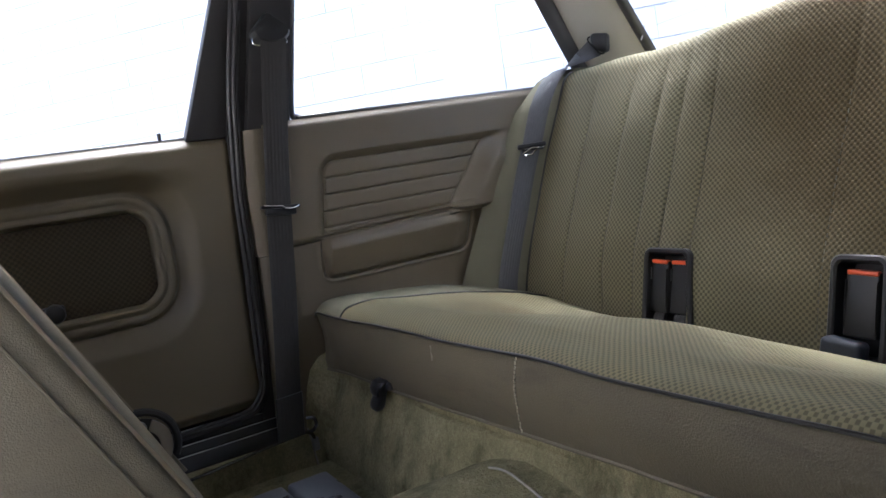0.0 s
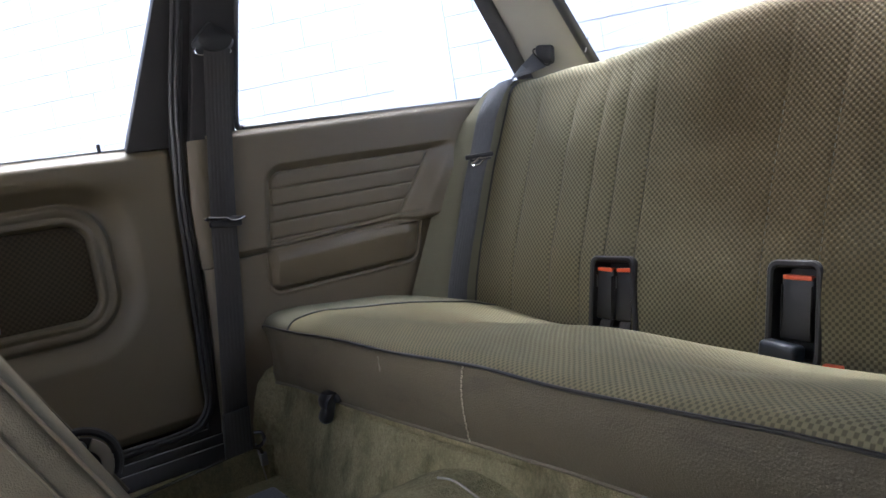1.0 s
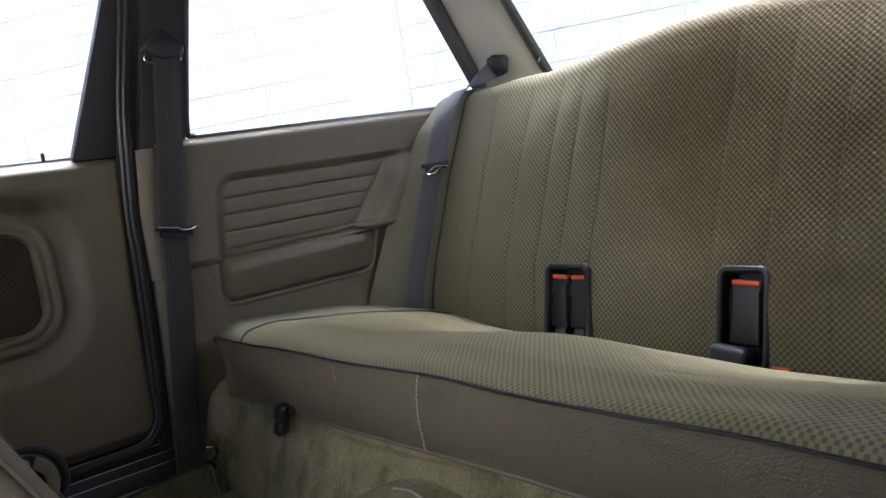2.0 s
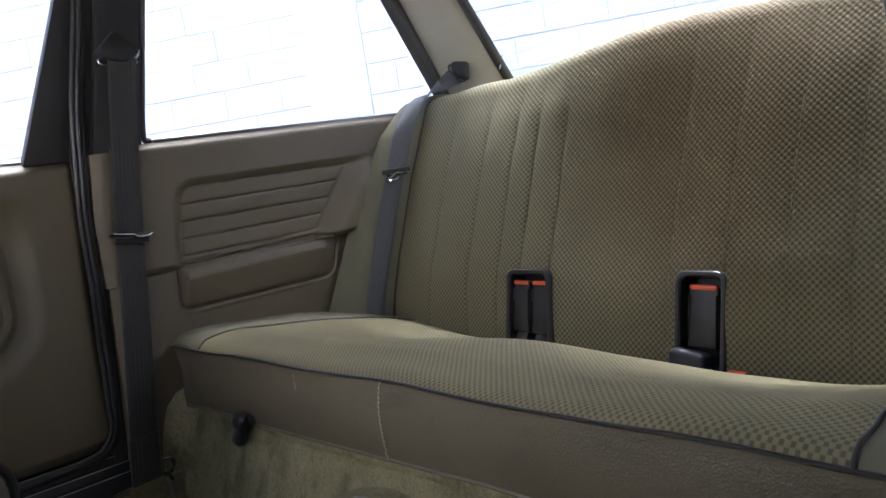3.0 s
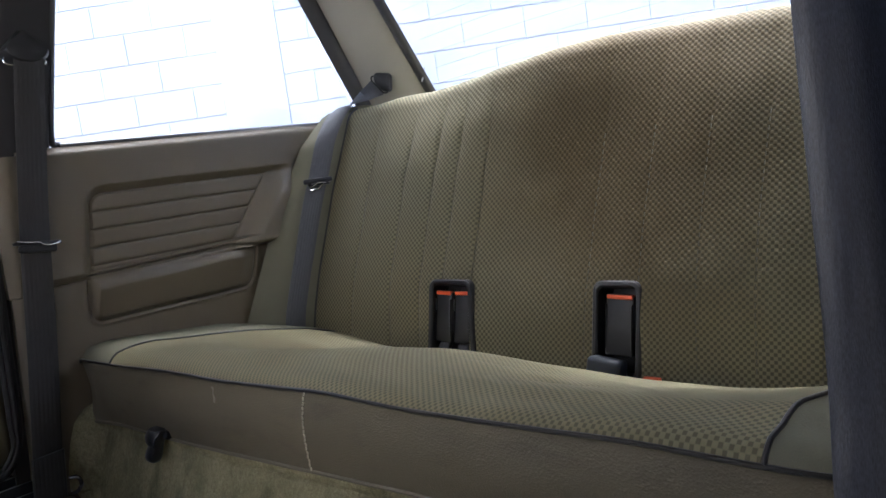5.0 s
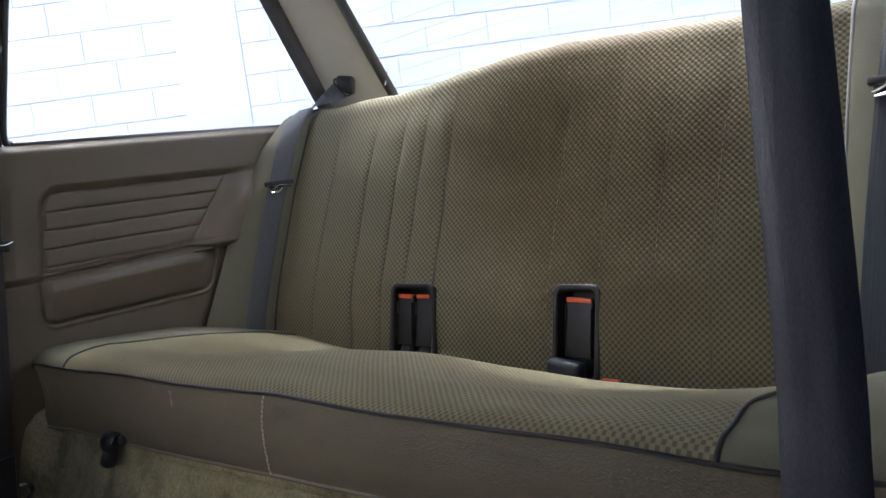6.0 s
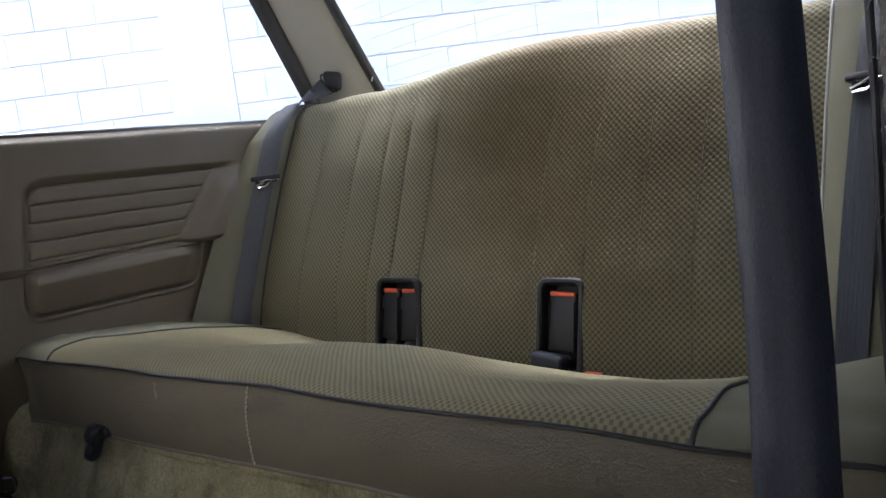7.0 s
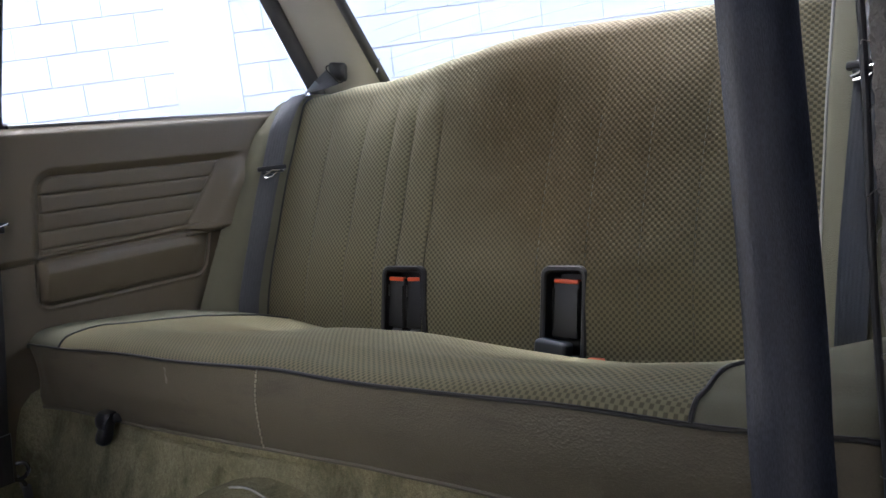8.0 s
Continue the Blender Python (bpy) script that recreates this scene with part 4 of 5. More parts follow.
def wing_at(sx, w, v):
    """The plain bolster at either end: from the piping, forward and out to the panel."""
    inner = Vector(back_at(B_LEFT if sx < 0 else B_RIGHT, v))
    past = v > RUN_TOP
    outer = Vector((sx * 0.662 if sx < 0 else 0.70, (0.0 if sx < 0 else 0.045) + outer_y(inner.z) if not past else max(outer_y(inner.z), inner.y - 0.02), inner.z - (0.0 if not past else 0.01)))
    q = inner.lerp(outer, w)
    bow = 0.022 * math.sin(math.pi * w ** 0.8) * smooth(0.80, 0.70, inner.z)
    return q + Vector((-sx * bow * 0.55, -bow * 0.8, 0))


RUN_TOP = RUN[41 + 9] if len(RUN) > 52 else RUN[-6]
DOUBLE, SINGLE = (-0.241, -0.134), (0.118, 0.204)
V_LOW, V_HIGH = run_at_z(0.246), run_at_z(0.384)


def hole(x, v):
    return V_LOW < v < V_HIGH and (DOUBLE[0] + 0.006 < x < DOUBLE[1] - 0.006 or SINGLE[0] + 0.006 < x < SINGLE[1] - 0.006)


xs = sorted({round(x, 5) for x in [*steps(B_LEFT, B_RIGHT, 300), DOUBLE[0] + 0.006, DOUBLE[1] - 0.006, SINGLE[0] + 0.006, SINGLE[1] - 0.006]})
vs = sorted({round(v, 5) for v in [*steps(0, RUN[-1], 110), V_LOW, V_HIGH, *RUN[-18:]]})
backrest = thing("bench_back_cushion", "olive check cloth rear bench backrest with stitched pleats", "seat back", at=(0, 0.5, 0.26))
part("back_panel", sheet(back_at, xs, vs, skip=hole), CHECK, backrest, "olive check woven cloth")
for sx in (-1, 1):
    part("side_bolster", sheet(lambda w, v, sx=sx: wing_at(sx, w, v), steps(0, 1, 24), vs, uv=lambda w, v: (w * 0.12, v)), PLAIN, backrest, "plain olive cloth")
    px = B_LEFT if sx < 0 else B_RIGHT
    part("side_piping", tube([Vector(back_at(px, v)) + back_line(v)[1] * 0.0015 for v in vs if v < RUN_TOP + 0.06], 0.0026), PIPING if sx < 0 else LIT_PIPING, backrest, "dark piping" if sx < 0 else "piping coloured pale as if lit")
for c in PLEATS:
    rows = []
    for k in range(30):
        v = run_at_z(0.27) + k * 0.0125
        if hole(c + 0.004, v + 0.004) or hole(c - 0.008, v + 0.004):
            continue
        rows.append(tube([Vector(back_at(c + 0.012 * smooth(0.45, 0.75, back_line(a)[0].z) * (1 if c > 0 else -0.4), a)) + back_line(a)[1] * 0.0008 for a in (v, v + 0.0035, v + 0.007)], 0.0010, 4))
    part("pleat_stitching", joined(*rows), DARK_THREAD, backrest)
part("corner_pad", box(-0.652, -0.592, 0.694, 0.775, 0.70, 0.772, 0.018, 4), PLAIN, backrest)
part("back_board", prism([(-0.64, 0.63, 0.16), (0.64, 0.63, 0.16), (0.64, 0.71, 0.70), (-0.64, 0.71, 0.70)], (0, 0.015, 0)), DARK_TRIM, backrest)


# ---- buckles set into the backrest ----
def pocket_frame(xc):
    """Axes on the backrest at xc: origin, across, up and out."""
    v = (V_LOW + V_HIGH) / 2
    a, b = Vector(back_at(xc, V_LOW)), Vector(back_at(xc, V_HIGH))
    t = (b - a).normalized()
    return Matrix(((1, 0, 0, xc), (0, t.y, -t.z, (a.y + b.y) / 2), (0, t.z, t.y, (a.z + b.z) / 2), (0, 0, 0, 1)))


def housing(w, h, proud=0.006, wall=0.010, depth=0.038, flare=0.0):
    bm = bmesh.new()
    rings = []
    for grow, lift, r in ((0.0, -0.006, 0.016), (0.0, proud - 0.003, 0.016), (-0.0025, proud, 0.015), (-wall + 0.0025, proud, 0.011), (-wall, proud - 0.003, 0.010), (-wall - 0.002, -depth, 0.007)):
        rings.append([bm.verts.new((a + (flare * smooth(0.0, -h / 2, b) ** 1.5 if a > 0 else 0.0), b, lift)) for a, b in rounded(0, 0, w + 2 * grow, h + 2 * grow, r)])
    n = len(rings[0])
    for a, b in zip(rings, rings[1:]):
        for k in range(n):
            bm.faces.new((a[k], a[(k + 1) % n], b[(k + 1) % n], b[k]))
    bm.faces.new(rings[-1])
    return bm


def buckle_body(w, h, d):
    bm = box(-w / 2, w / 2, -h / 2, h / 2, -d, 0, 0.004, 3)
    for v in bm.verts:
        v.co.z -= 0.004 * (v.co.y / h + 0.5) ** 2 if v.co.z > -d / 2 else 0
    return bm


def buckle_pocket(xc, w, offsets, label, bw, flare=0.0):
    m = pocket_frame(xc)
    h = V_HIGH - V_LOW + 0.012
    ob = thing("belt_buckle_pocket", label, "buckle pocket", "buckle pockets in the backrest", at=m.translation)
    bm = housing(w, h, flare=flare)
    bm.transform(m)
    part("housing", bm, PLASTIC, ob)
    for k, off in enumerate(offsets):
        place = m @ Matrix.Translation((off, 0.007, -0.003)) @ pose(0, 0, 0, 4 - 3 * k, 0, -2 + 3 * k)
        bm = buckle_body(bw, 0.094, 0.018)
        bm.transform(place)
        body_ob = part("buckle", bm, PLASTIC, ob, "black plastic buckle")
        bm = box(-bw / 2 + 0.002, bw / 2 - 0.002, 0.0415, 0.0490, -0.012, -0.001, 0.002, 2)
        bm.transform(place)
        part("release_button", bm, RED, body_ob, "red release button")
        bm = box(-bw / 2 + 0.0015, -bw / 2 + 0.0028, 0.012, 0.034, -0.002, 0.0004)
        bm.transform(place)
        part("slot_mark", bm, STEEL, body_ob)
        for s in (-1, 1):
            bm = box(bw * (0.44 if s > 0 else -0.47), bw * (0.47 if s > 0 else -0.44), -0.036, 0.034, -0.006, 0.0008, 0.0004, 1)
            bm.transform(place)
            part("side_rib", bm, PLASTIC, body_ob)
        if len(offsets) == 1:
            bm = box(-0.034, 0.025, -0.084, -0.048, 0.002, 0.034, 0.008, 4)
            bm.transform(place @ pose(0, 0, 0, 0, 0, -4))
            part("strap_end", bm, STRAP, ob, "dark blue folded strap end")
            continue
        path = smooth_path([place @ Vector(p) for p in ((0, -0.046, -0.014), (0.001, -0.051, -0.009), (0.002, -0.058, -0.004), (0.003, -0.070, -0.002), (0.003, -0.084, -0.004))], 5)
        wide = bw * 0.62
        part("strap_end", strap([(p, (1, 0.1, 0), place.to_3x3() @ Vector((0, 0.6, 0.8))) for p in path], wide, 0.008, 0.002), BELT_BROWN, ob, "dark woven strap end")
    return ob


buckle_pocket((DOUBLE[0] + DOUBLE[1]) / 2, DOUBLE[1] - DOUBLE[0], (-0.0225, 0.0245), "black plastic pocket holding two belt buckles with red buttons", 0.040, 0.014)
buckle_pocket((SINGLE[0] + SINGLE[1]) / 2, SINGLE[1] - SINGLE[0], (0.0,), "black plastic pocket holding one belt buckle with a red button", 0.049)

spare = thing("spare_belt_buckle", "black buckle with a red button sunk in the seat gap", "belt buckle", at=(0.236, 0.452, 0.256))
part("buckle_body", box(0.208, 0.248, 0.4535, 0.472, 0.222, 0.2475, 0.004, 2), PLASTIC, spare)
part("release_button", box(0.213, 0.240, 0.4590, 0.4690, 0.2465, 0.2562, 0.002, 2), RED, spare, "red release button")


# ---- seat belts ----
def tongue(m, parent, drop=0.7, plate=None):
    """A belt tongue: a black slider across the belt and a chrome plate with an eye."""
    bm = joined(box(-0.033, 0.033, -0.005, 0.006, -0.005, 0.006, 0.003, 2), box(-0.024, 0.026, -0.011, -0.003, -0.004, 0.005, 0.002, 2))
    bm.transform(m)
    slider = part("slider", bm, PLASTIC, parent, "black slider")
    ring = [(-0.002, -0.006), (-0.012, -0.014), (-0.026, -0.022), (-0.022, -0.029), (-0.004, -0.027), (0.004, -0.018), (0.016, -0.008)]
    bm = joined(tube([(a * 0.9, -0.005 + (b + 0.006) * drop, 0.004) for a, b in ring] + [(ring[0][0] * 0.9, -0.005 + (ring[0][1] + 0.006) * drop, 0.004)], 0.0024, 8), box(-0.018, 0.028, -0.0085, -0.0045, 0.002, 0.005, 0.001, 1))
    bm.transform(m)
    part("tongue_plate", bm, plate or CHROME, slider, "bright metal tongue")
    return slider


def stowed_tongue(m, parent):
    """A tongue seen edge on: a black slider block under a thin bent bright plate."""
    bm = joined(box(-0.029, 0.031, -0.013, 0.000, -0.007, 0.007, 0.003, 2), box(-0.036, 0.040, 0.000, 0.006, -0.010, 0.004, 0.002, 2))
    bm.transform(m)
    slider = part("slider", bm, PLASTIC, parent, "black slider")
    path = smooth_path([(-0.034, 0.006, 0.006), (-0.018, 0.004, 0.010), (0.000, 0.003, 0.011), (0.006, -0.001, 0.012), (0.018, -0.002, 0.012), (0.028, 0.000, 0.010), (0.036, 0.003, 0.006)], 5)
    bm = strap([(p, (0, 0.35, 1), (0, 1, -0.35)) for p in path], 0.008, 0.0022)
    bm.transform(m)
    part("tongue_plate", bm, CHROME, slider, "bright metal tongue")
    return slider


def axes(origin, across, along, out_way):
    a, b, c = Vector(across).normalized(), Vector(along).normalized(), Vector(out_way).normalized()
    return Matrix(((a.x, b.x, c.x, origin[0]), (a.y, b.y, c.y, origin[1]), (a.z, b.z, c.z, origin[2]), (0, 0, 0, 1)))


def guide_cover(m):
    """The moulded triangular cover of an upper belt guide; local x across, y up, z out."""
    bm = bmesh.new()
    rings = []
    for lift, k in ((-0.012, 1.0), (0.004, 1.0), (0.013, 0.86), (0.018, 0.55), (0.0195, 0.2)):
        ring = []
        for i in range(28):
            a = 2 * math.pi * i / 28
            x, y = math.cos(a), math.sin(a)
            wide = 0.036 * (1 - 0.62 * smooth(-0.4, 1.0, y))
            ring.append(bm.verts.new((x * wide * k, (y * 0.027 + 0.0) * k + 0.0, lift)))
        rings.append(ring)
    for a, b in zip(rings, rings[1:]):
        for i in range(28):
            bm.faces.new((a[i], a[(i + 1) % 28], b[(i + 1) % 28], b[i]))
    bm.faces.new(rings[-1])
    bm.faces.new(list(reversed(rings[0])))
    bm.transform(m)
    return bm


def ring_loop(m, w=0.031):
    bm = tube(smooth_path([(-w, 0.004, 0), (-w - 0.002, -0.004, 0.003), (-w + 0.006, -0.009, 0.005), (0, -0.009, 0.006), (w - 0.006, -0.009, 0.005), (w + 0.002, -0.004, 0.003), (w, 0.004, 0)], 5), 0.0020, 8)
    bm.transform(m)
    return bm


# front belt on the closed-door side
belt = thing("front_seat_belt", "charcoal front seat belt hanging from the door pillar", "seat belt", "front seat belts", at=(-0.64, -0.06, 0.12))
gm = axes((-0.640, 0.003, 0.903), (0, 1, 0.02), (-0.1, -0.05, 1), (1, 0, 0.1))
part("guide_cover", guide_cover(gm @ Matrix.Scale(1.12, 4)), COVER, belt, "black moulded guide cover")
part("guide_ring", ring_loop(axes((-0.638, -0.001, 0.882), (0, 1, 0.0), (0, 0, 1), (1, 0, 0))), CHROME, belt, "chrome guide ring")
path = smooth_path([(-0.628, 0.003, 0.884), (-0.629, 0.002, 0.868), (-0.634, -0.011, 0.78), (-0.637, -0.040, 0.58), (-0.640, -0.061, 0.40), (-0.640, -0.0895, 0.195)], 8)
part("webbing", strap([(p, (0.05 * math.sin(i * 0.25), 1, 0), (1, 0, 0)) for i, p in enumerate(path)], 0.0495, 0.0016, 0.0015), BELT_BROWN, belt, "faded charcoal webbing")
stowed_tongue(axes((-0.632, -0.041, 0.566), (0, 1, -0.10), (0, 0.1, 1), (1, 0, 0)), belt)
part("sleeve", strap([(p, (0, 1, 0.03), (1, 0, 0.1)) for p in smooth_path([(-0.637, -0.0890, 0.205), (-0.634, -0.0945, 0.165), (-0.632, -0.1000, 0.122)], 6)], 0.054, 0.009, 0.002), BELT_BROWN, belt, "doubled sewn end")
part("anchor_ring", tube(smooth_path([(-0.640, -0.062, 0.150), (-0.634, -0.050, 0.148), (-0.634, -0.046, 0.134), (-0.640, -0.052, 0.122), (-0.642, -0.062, 0.120)], 5), 0.0035), SILL, belt, "black steel anchor")
rail = thing("belt_rail", "thin black steel belt rail along the sill", "belt rail", at=(-0.643, -0.3, 0.1))
part("rod", tube(smooth_path([(-0.645, -0.050, 0.095), (-0.641, -0.060, 0.118), (-0.640, -0.100, 0.121), (-0.641, -0.30, 0.104), (-0.643, -0.60, 0.088), (-0.65, -0.62, 0.07)], 6), 0.0034), DARK_STEEL, rail)
part("bracket", box(-0.650, -0.640, -0.058, -0.044, 0.078, 0.104, 0.002), STEEL, rail)

# front belt by the open doorway, twisted towards the front
belt_near = thing("front_seat_belt", "black front seat belt with a soft sheen, twisted", "seat belt", "front seat belts", at=(0.66, -0.06, 0.12))
NEAR = [((0.634, 0.004, 0.876), (0.55, 0.83, 0)), ((0.638, -0.012, 0.78), (0.80, 0.60, 0)), ((0.643, -0.030, 0.664), (0.93, 0.36, 0)), ((0.6535, -0.055, 0.472), (0.95, 0.30, 0)), ((0.6575, -0.073, 0.386), (0.96, 0.28, 0)), ((0.664, -0.090, 0.25), (0.9, 0.42, 0)), ((0.668, -0.098, 0.14), (0.8, 0.6, 0))]
centres = smooth_path([c for c, a in NEAR], 8)
sides = smooth_path([a for c, a in NEAR], 8)
part("webbing", strap([(c, a, Vector(a).cross(Vector((0, 0, 1)))) for c, a in zip(centres, sides)], 0.0465, 0.0016, 0.0075), BELT_NEAR, belt_near, "black webbing")
part("guide_cover", guide_cover(axes((0.648, 0.003, 0.900), (0, -1, 0.02), (0.1, -0.05, 1), (-1, 0, 0.1))), PLASTIC, belt_near)
part("guide_ring", ring_loop(axes((0.636, 0.002, 0.880), (0, -1, 0), (0, 0, 1), (-1, 0, 0))), CHROME, belt_near)
part("anchor_plate", box(0.660, 0.676, -0.125, -0.07, 0.05, 0.15, 0.004), STEEL, belt_near)


# rear belts lying on the bolsters
def rear_belt(sx, ws, label, tongue_z, mat):
    ob = thing("rear_seat_belt", label, "seat belt", "rear seat belts", at=(sx * 0.61, 0.55, 0.3))
    rows = []
    for k in range(34):
        z = 0.272 + (0.752 - 0.272) * k / 33
        v = run_at_z(z)
        w = curve_at(z, ws)
        a, b, c = (Vector(wing_at(sx, q, v)) for q in (w - 0.18, w, w + 0.18))
        across = (c - a).normalized()
        n = across.cross(Vector((0, 0.43, 0.9))).normalized()
        n = n if n.y < 0 else -n
        rows.append((b + n * 0.004, across, n))
    outw = Vector((-sx * 0.546, -0.828, 0.12)).normalized()
    level = Vector((-sx * 0.838, 0.546, 0))
    apex, base = 0.8 * level + Vector((0, 0, 0.6)), Vector((0, 0, 0.8)) - 0.6 * level
    g = axes((sx * 0.568, 0.770, 0.823), -base * (-sx), apex, outw)
    hang = g.translation - apex * 0.022
    turn = base if base.dot(rows[-1][1]) > 0 else -base
    first, side = rows[-1][0], rows[-1][1]
    ride = Vector((sx * 0.610, 0.692, 0.775))
    edge_on = Vector((-0.76, 0.65, 0.05)) * (1 if turn.dot((-0.76, 0.65, 0.05)) > 0 else -1)
    for c, f, n in ((first.lerp(ride, 0.6) + Vector((0, -0.003, 0.004)), 0.15, (0, -0.7, 0.7)), (ride, 0.35, (0, -0.4, 0.9)), (ride.lerp(hang, 0.5), 0.75, (0, -0.5, 0.8)), (hang, 1.0, outw)):
        rows.append((c, side.lerp(edge_on, f / 0.35 * 0.85) if f < 0.5 else edge_on.lerp(turn, (f - 0.5) * 2), n))
    part("webbing", strap(rows, 0.0465, 0.0016, 0.001), mat, ob)
    k = min(range(len(rows)), key=lambda i: abs(rows[i][0].z - tongue_z))
    c, a, n = rows[k]
    along = n.cross(a) if n.cross(a).z > 0 else -n.cross(a)
    tongue(axes(c + n * 0.002, a if a.cross(along).dot(n) > 0 else -a, along, n), ob)
    part("guide_cover", guide_cover(g @ Matrix.Scale(0.8, 4)), COVER, ob, "black moulded guide cover")
    part("guide_ring", ring_loop(g @ Matrix.Translation((0, -0.012, 0.002)), 0.024), COVER, ob, "dark guide ring")
    return ob


rear_belt(-1, [(0.27, 0.26), (0.45, 0.28), (0.62, 0.33), (0.75, 0.43)], "grey rear seat belt lying over the backrest bolster", 0.606, BELT_BLUE)
rear_belt(1, [(0.27, 0.36), (0.45, 0.40), (0.62, 0.45), (0.75, 0.50)], "rear seat belt lying over the right bolster, its colour darkened for shade", 0.632, BELT_SHADED)

# ---- front seat, tipped forward ----
front_seat = thing("tipped_car_seat", "brown vinyl front seat with its backrest tipped forward", "car seat", at=(-0.38, -0.55, 0.05))
LEAN = pose(-0.38, -0.377, 0.270, 26.8, 0, 0)


def seat_shell(w, x0, thick, z0, z1, r):
    bm = box(-w / 2, w / 2, -thick, 0, z0, z1, r, 5)
    bmesh.ops.subdivide_edges(bm, edges=[e for e in bm.edges if e.calc_length() > 0.2], cuts=8, use_grid_fill=True)
    for v in bm.verts:
        v.co.y += 0.006 * math.sin(math.pi * (v.co.z - z0) / (z1 - z0)) * (1 if v.co.y > -thick / 2 else -1)
        v.co.x *= 1 - 0.08 * smooth(z0 + 0.25, z1, v.co.z)
    return bm


bm = seat_shell(0.46, 0, 0.14, -0.17, 0.58, 0.022)
bm.transform(LEAN)
shell = part("backrest", bm, VINYL_SEAT, front_seat, "brown vinyl backrest")
for dx, name in ((0.2335, "side_seam"), (-0.2335, "side_seam")):
    bm = tube(smooth_path([(dx * (1 - 0.08 * smooth(0.25, 0.58, z)), -0.034, z) for z in steps(-0.15, 0.55, 14)], 3), 0.0022, 6)
    bm.transform(LEAN)
    part(name, bm, VINYL_SEAT, shell)
    bm = tube(smooth_path([(dx * 0.955 * (1 - 0.08 * smooth(0.25, 0.58, z)), 0.004, z) for z in steps(-0.15, 0.55, 14)], 3), 0.003, 6)
    bm.transform(LEAN)
    part("rear_piping", bm, VINYL, shell)
part("seat_base", box(-0.60, -0.16, -0.98, -0.47, 0.13, 0.27, 0.03, 4), VINYL_SEAT, front_seat)
for x in (-0.56, -0.20):
    part("rail", box(x - 0.02, x + 0.02, -0.92, -0.36, 0.05, 0.09, 0.004), STEEL, front_seat)
    part("leg", box(x - 0.015, x + 0.015, -0.62, -0.50, 0.085, 0.14, 0.004), DARK_TRIM, front_seat)
arc = [(-0.605, -0.368 + 0.060 * math.cos(radians(a)), 0.203 + 0.060 * math.sin(radians(a))) for a in range(-30, 150, 12)]
hinge = part("recliner", tube(arc, 0.0075, 8), PLASTIC, front_seat, "black recliner cover")
part("recliner_plate", prism([(-0.600, -0.368 + 0.050 * math.cos(radians(a)), 0.203 + 0.050 * math.sin(radians(a))) for a in range(-40, 160, 15)], (-0.004, 0, 0), 0.001, 1), DARK_TRIM, hinge)
crescent = [(-0.597, -0.368 + rad * math.cos(radians(a)), 0.203 + rad * math.sin(radians(a))) for rad, sweep in ((0.050, range(-50, 66, 8)), (0.030, range(62, -54, -8))) for a in sweep]
part("hinge_cover", prism(crescent, (0.006, 0, 0), 0.0015, 2), TAN, hinge, "tan plastic hinge cover")
part("pivot", joined(disc((-0.594, -0.366, 0.238), (1, 0, 0), 0.011, 0.010, 16, 0.002), disc((-0.592, -0.366, 0.238), (1, 0, 0), 0.006, 0.014, 12, 0.002)), STEEL, hinge)
part("hinge_pin", disc((-0.594, -0.350, 0.206), (1, 0, 0), 0.007, 0.012, 12, 0.002), PLASTIC, hinge)

# ---- small things ----
hook = thing("strap_hook", "black plastic hook on the carpeted riser", "hook", at=(-0.398, 0.01, 0.2))


def hook_shape():
    """A stubby hook: wide flat head, narrow neck and a rounded drop that stands off the carpet."""
    bm = bmesh.new()
    rings = []
    for z, y, w, d in ((0.2535, 0.008, 0.0165, 0.008), (0.2525, 0.005, 0.0180, 0.012), (0.243, 0.001, 0.0180, 0.014), (0.233, 0.000, 0.0155, 0.013), (0.226, 0.001, 0.0130, 0.0105), (0.218, -0.002, 0.0135, 0.0115), (0.210, -0.004, 0.0135, 0.0120), (0.203, -0.004, 0.0115, 0.0105), (0.198, -0.003, 0.0070, 0.0065), (0.1968, -0.003, 0.0030, 0.0030)):
        ring = []
        for k in range(20):
            a = 2 * math.pi * k / 20
            c, q = math.cos(a), math.sin(a)
            ring.append(bm.verts.new((-0.4065 + w * math.copysign(abs(c) ** 0.6, c) + 0.25 * (z - 0.225), y + d * math.copysign(abs(q) ** 0.7, q), z)))
        rings.append(ring)
    for a, b in zip(rings, rings[1:]):
        for k in range(20):
            bm.faces.new((a[k], a[(k + 1) % 20], b[(k + 1) % 20], b[k]))
    bm.faces.new(rings[0])
    bm.faces.new(rings[-1])
    return bm


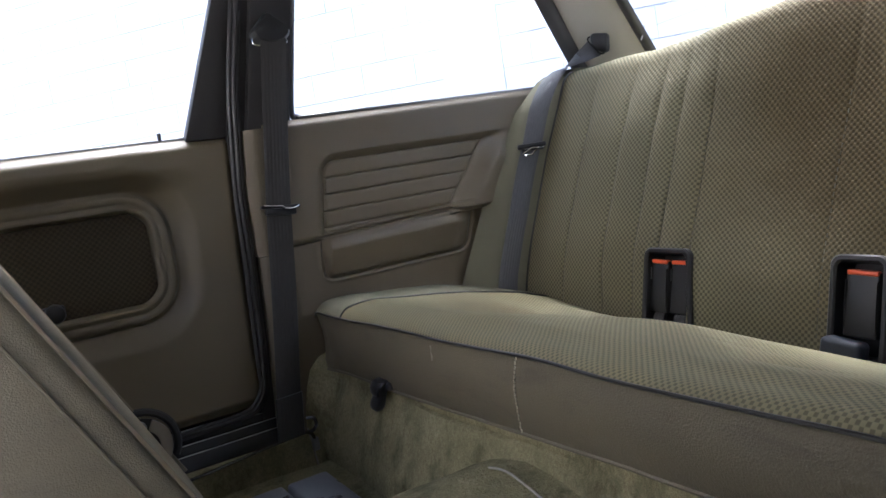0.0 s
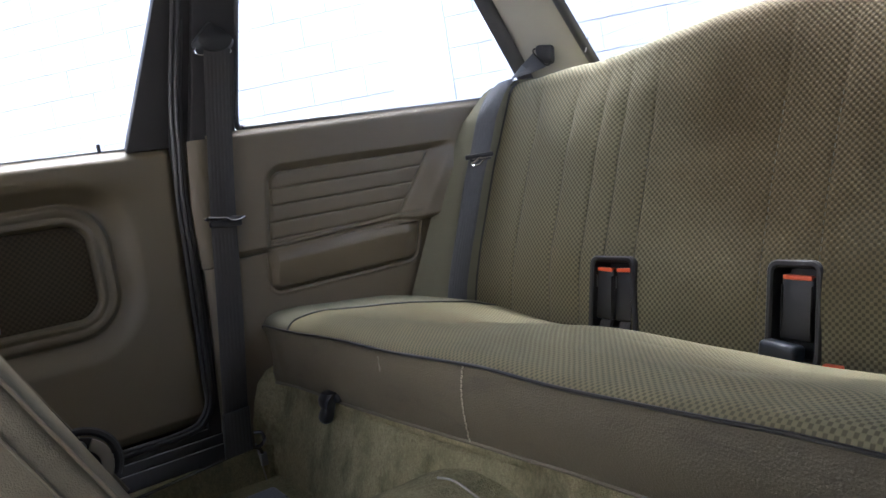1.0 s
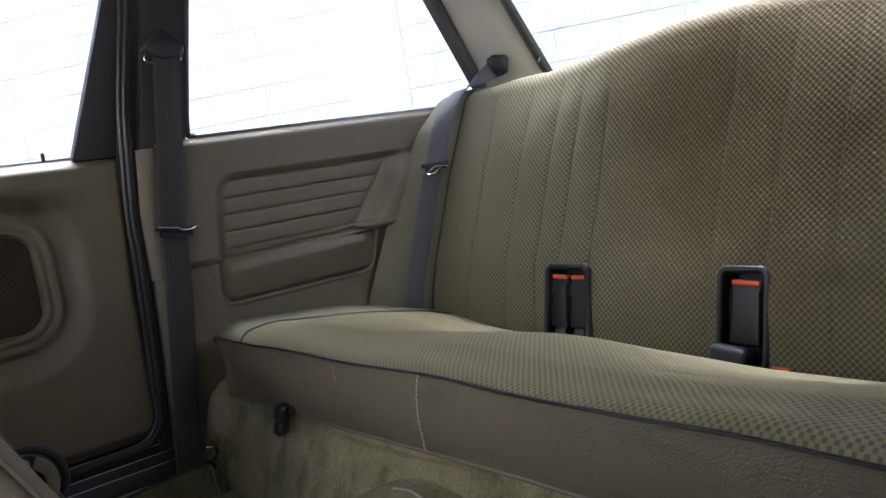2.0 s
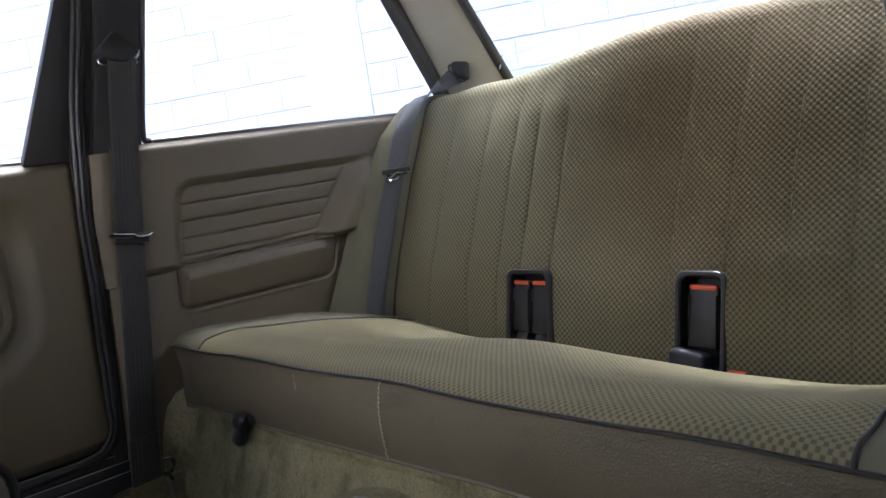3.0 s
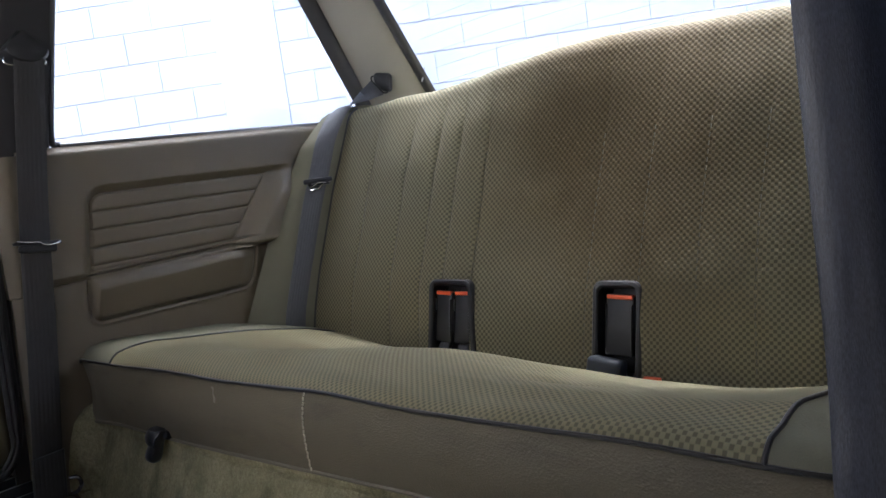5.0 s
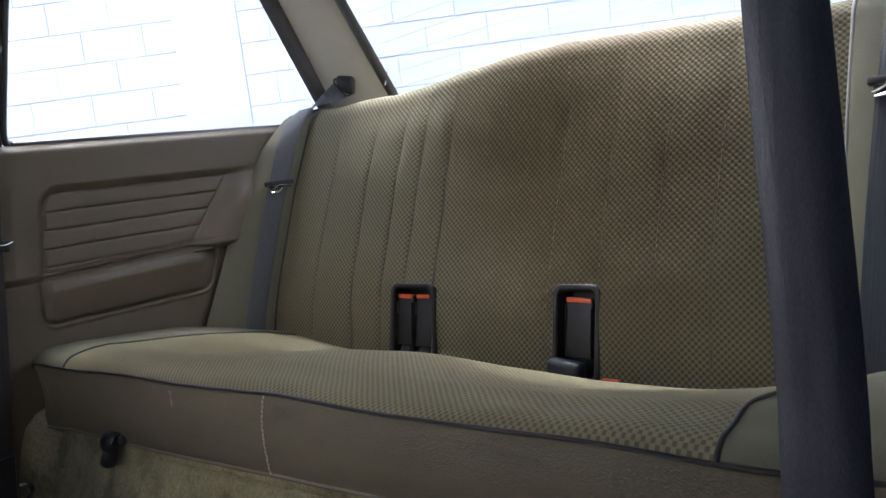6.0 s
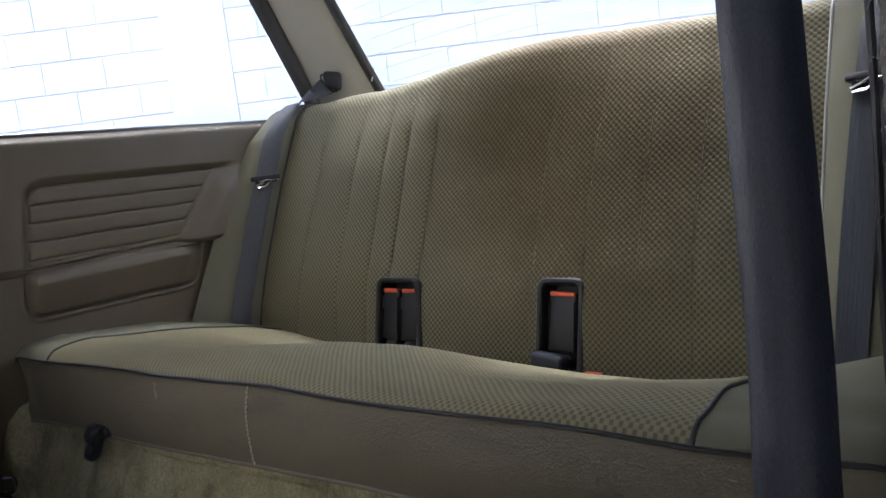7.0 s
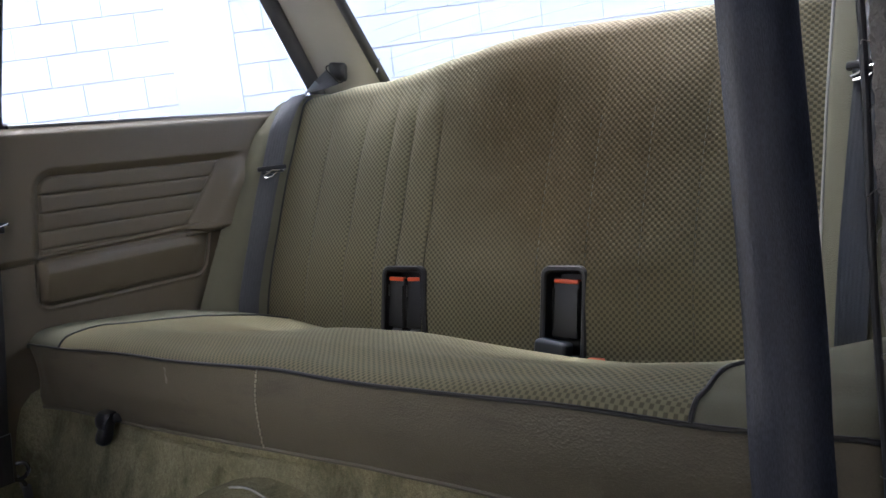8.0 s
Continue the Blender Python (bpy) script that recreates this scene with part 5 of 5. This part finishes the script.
part("hook_body", hook_shape(), PLASTIC, hook)
part("back_plate", box(-0.414, -0.374, 0.004, 0.024, 0.236, 0.251, 0.004, 3), PLASTIC, hook)
part("edge_rib", tube(smooth_path([(-0.3790, -0.002, 0.252), (-0.3815, -0.008, 0.244), (-0.3870, -0.010, 0.236), (-0.3905, -0.010, 0.228)], 5), 0.0018), SILL, hook, "glossy raised edge")

duct = thing("floor_duct_cover", "blue-grey plastic air duct cover on the footwell floor", "duct cover", at=(-0.38, -0.2, 0.05))
part("cover", box(-0.505, -0.26, -0.162, -0.085, 0.045, 0.090, 0.007, 3), GREY_PLASTIC, duct)
part("rear_cover", box(-0.515, -0.26, -0.50, -0.166, 0.045, 0.087, 0.007, 3), GREY_PLASTIC, duct)
part("ridge", box(-0.47, -0.40, -0.30, -0.19, 0.084, 0.0905, 0.003, 2), GREY_PLASTIC, duct)

# worn felt edge of the open doorway
felt = thing("doorway_seal", "frayed grey felt and black rubber seal of the doorway", "door seal", kind="structure", at=(0.73, -0.1, 0.1))
part("rubber_lip", tube(smooth_path([(0.7125 + 0.002 * noise.noise((z * 9, 0, 0)), -0.106, z) for z in steps(0.08, 1.04, 20)], 3), 0.0019), RUBBER, felt)


def felt_at(u, v):
    a = math.pi * (u - 0.5)
    r = 0.014 + 0.0025 * noise.noise((u * 6, v * 40, 0)) + 0.0015 * noise.noise((u * 20, v * 160, 3))
    return (0.7300 - r * math.cos(a) * 0.9, -0.112 + r * math.sin(a), v)


part("felt", sheet(felt_at, steps(0, 1, 14), steps(0.08, 1.04, 300), back=(0.012, 0, 0)), FELT, felt)
fray = []
for k in range(30):
    z = 0.12 + 0.029 * k + random.uniform(-0.006, 0.006)
    p = Vector((0.7195, -0.117, z))
    q = p + Vector((-random.uniform(0.001, 0.005), random.uniform(-0.004, 0.001), random.uniform(-0.005, 0.003)))
    fray.append(tube(smooth_path([p, q, q + Vector((random.uniform(-0.003, 0.004), 0, random.uniform(-0.008, 0.004)))], 3), 0.0003, 4))
part("loose_threads", joined(*fray), FELT, felt)
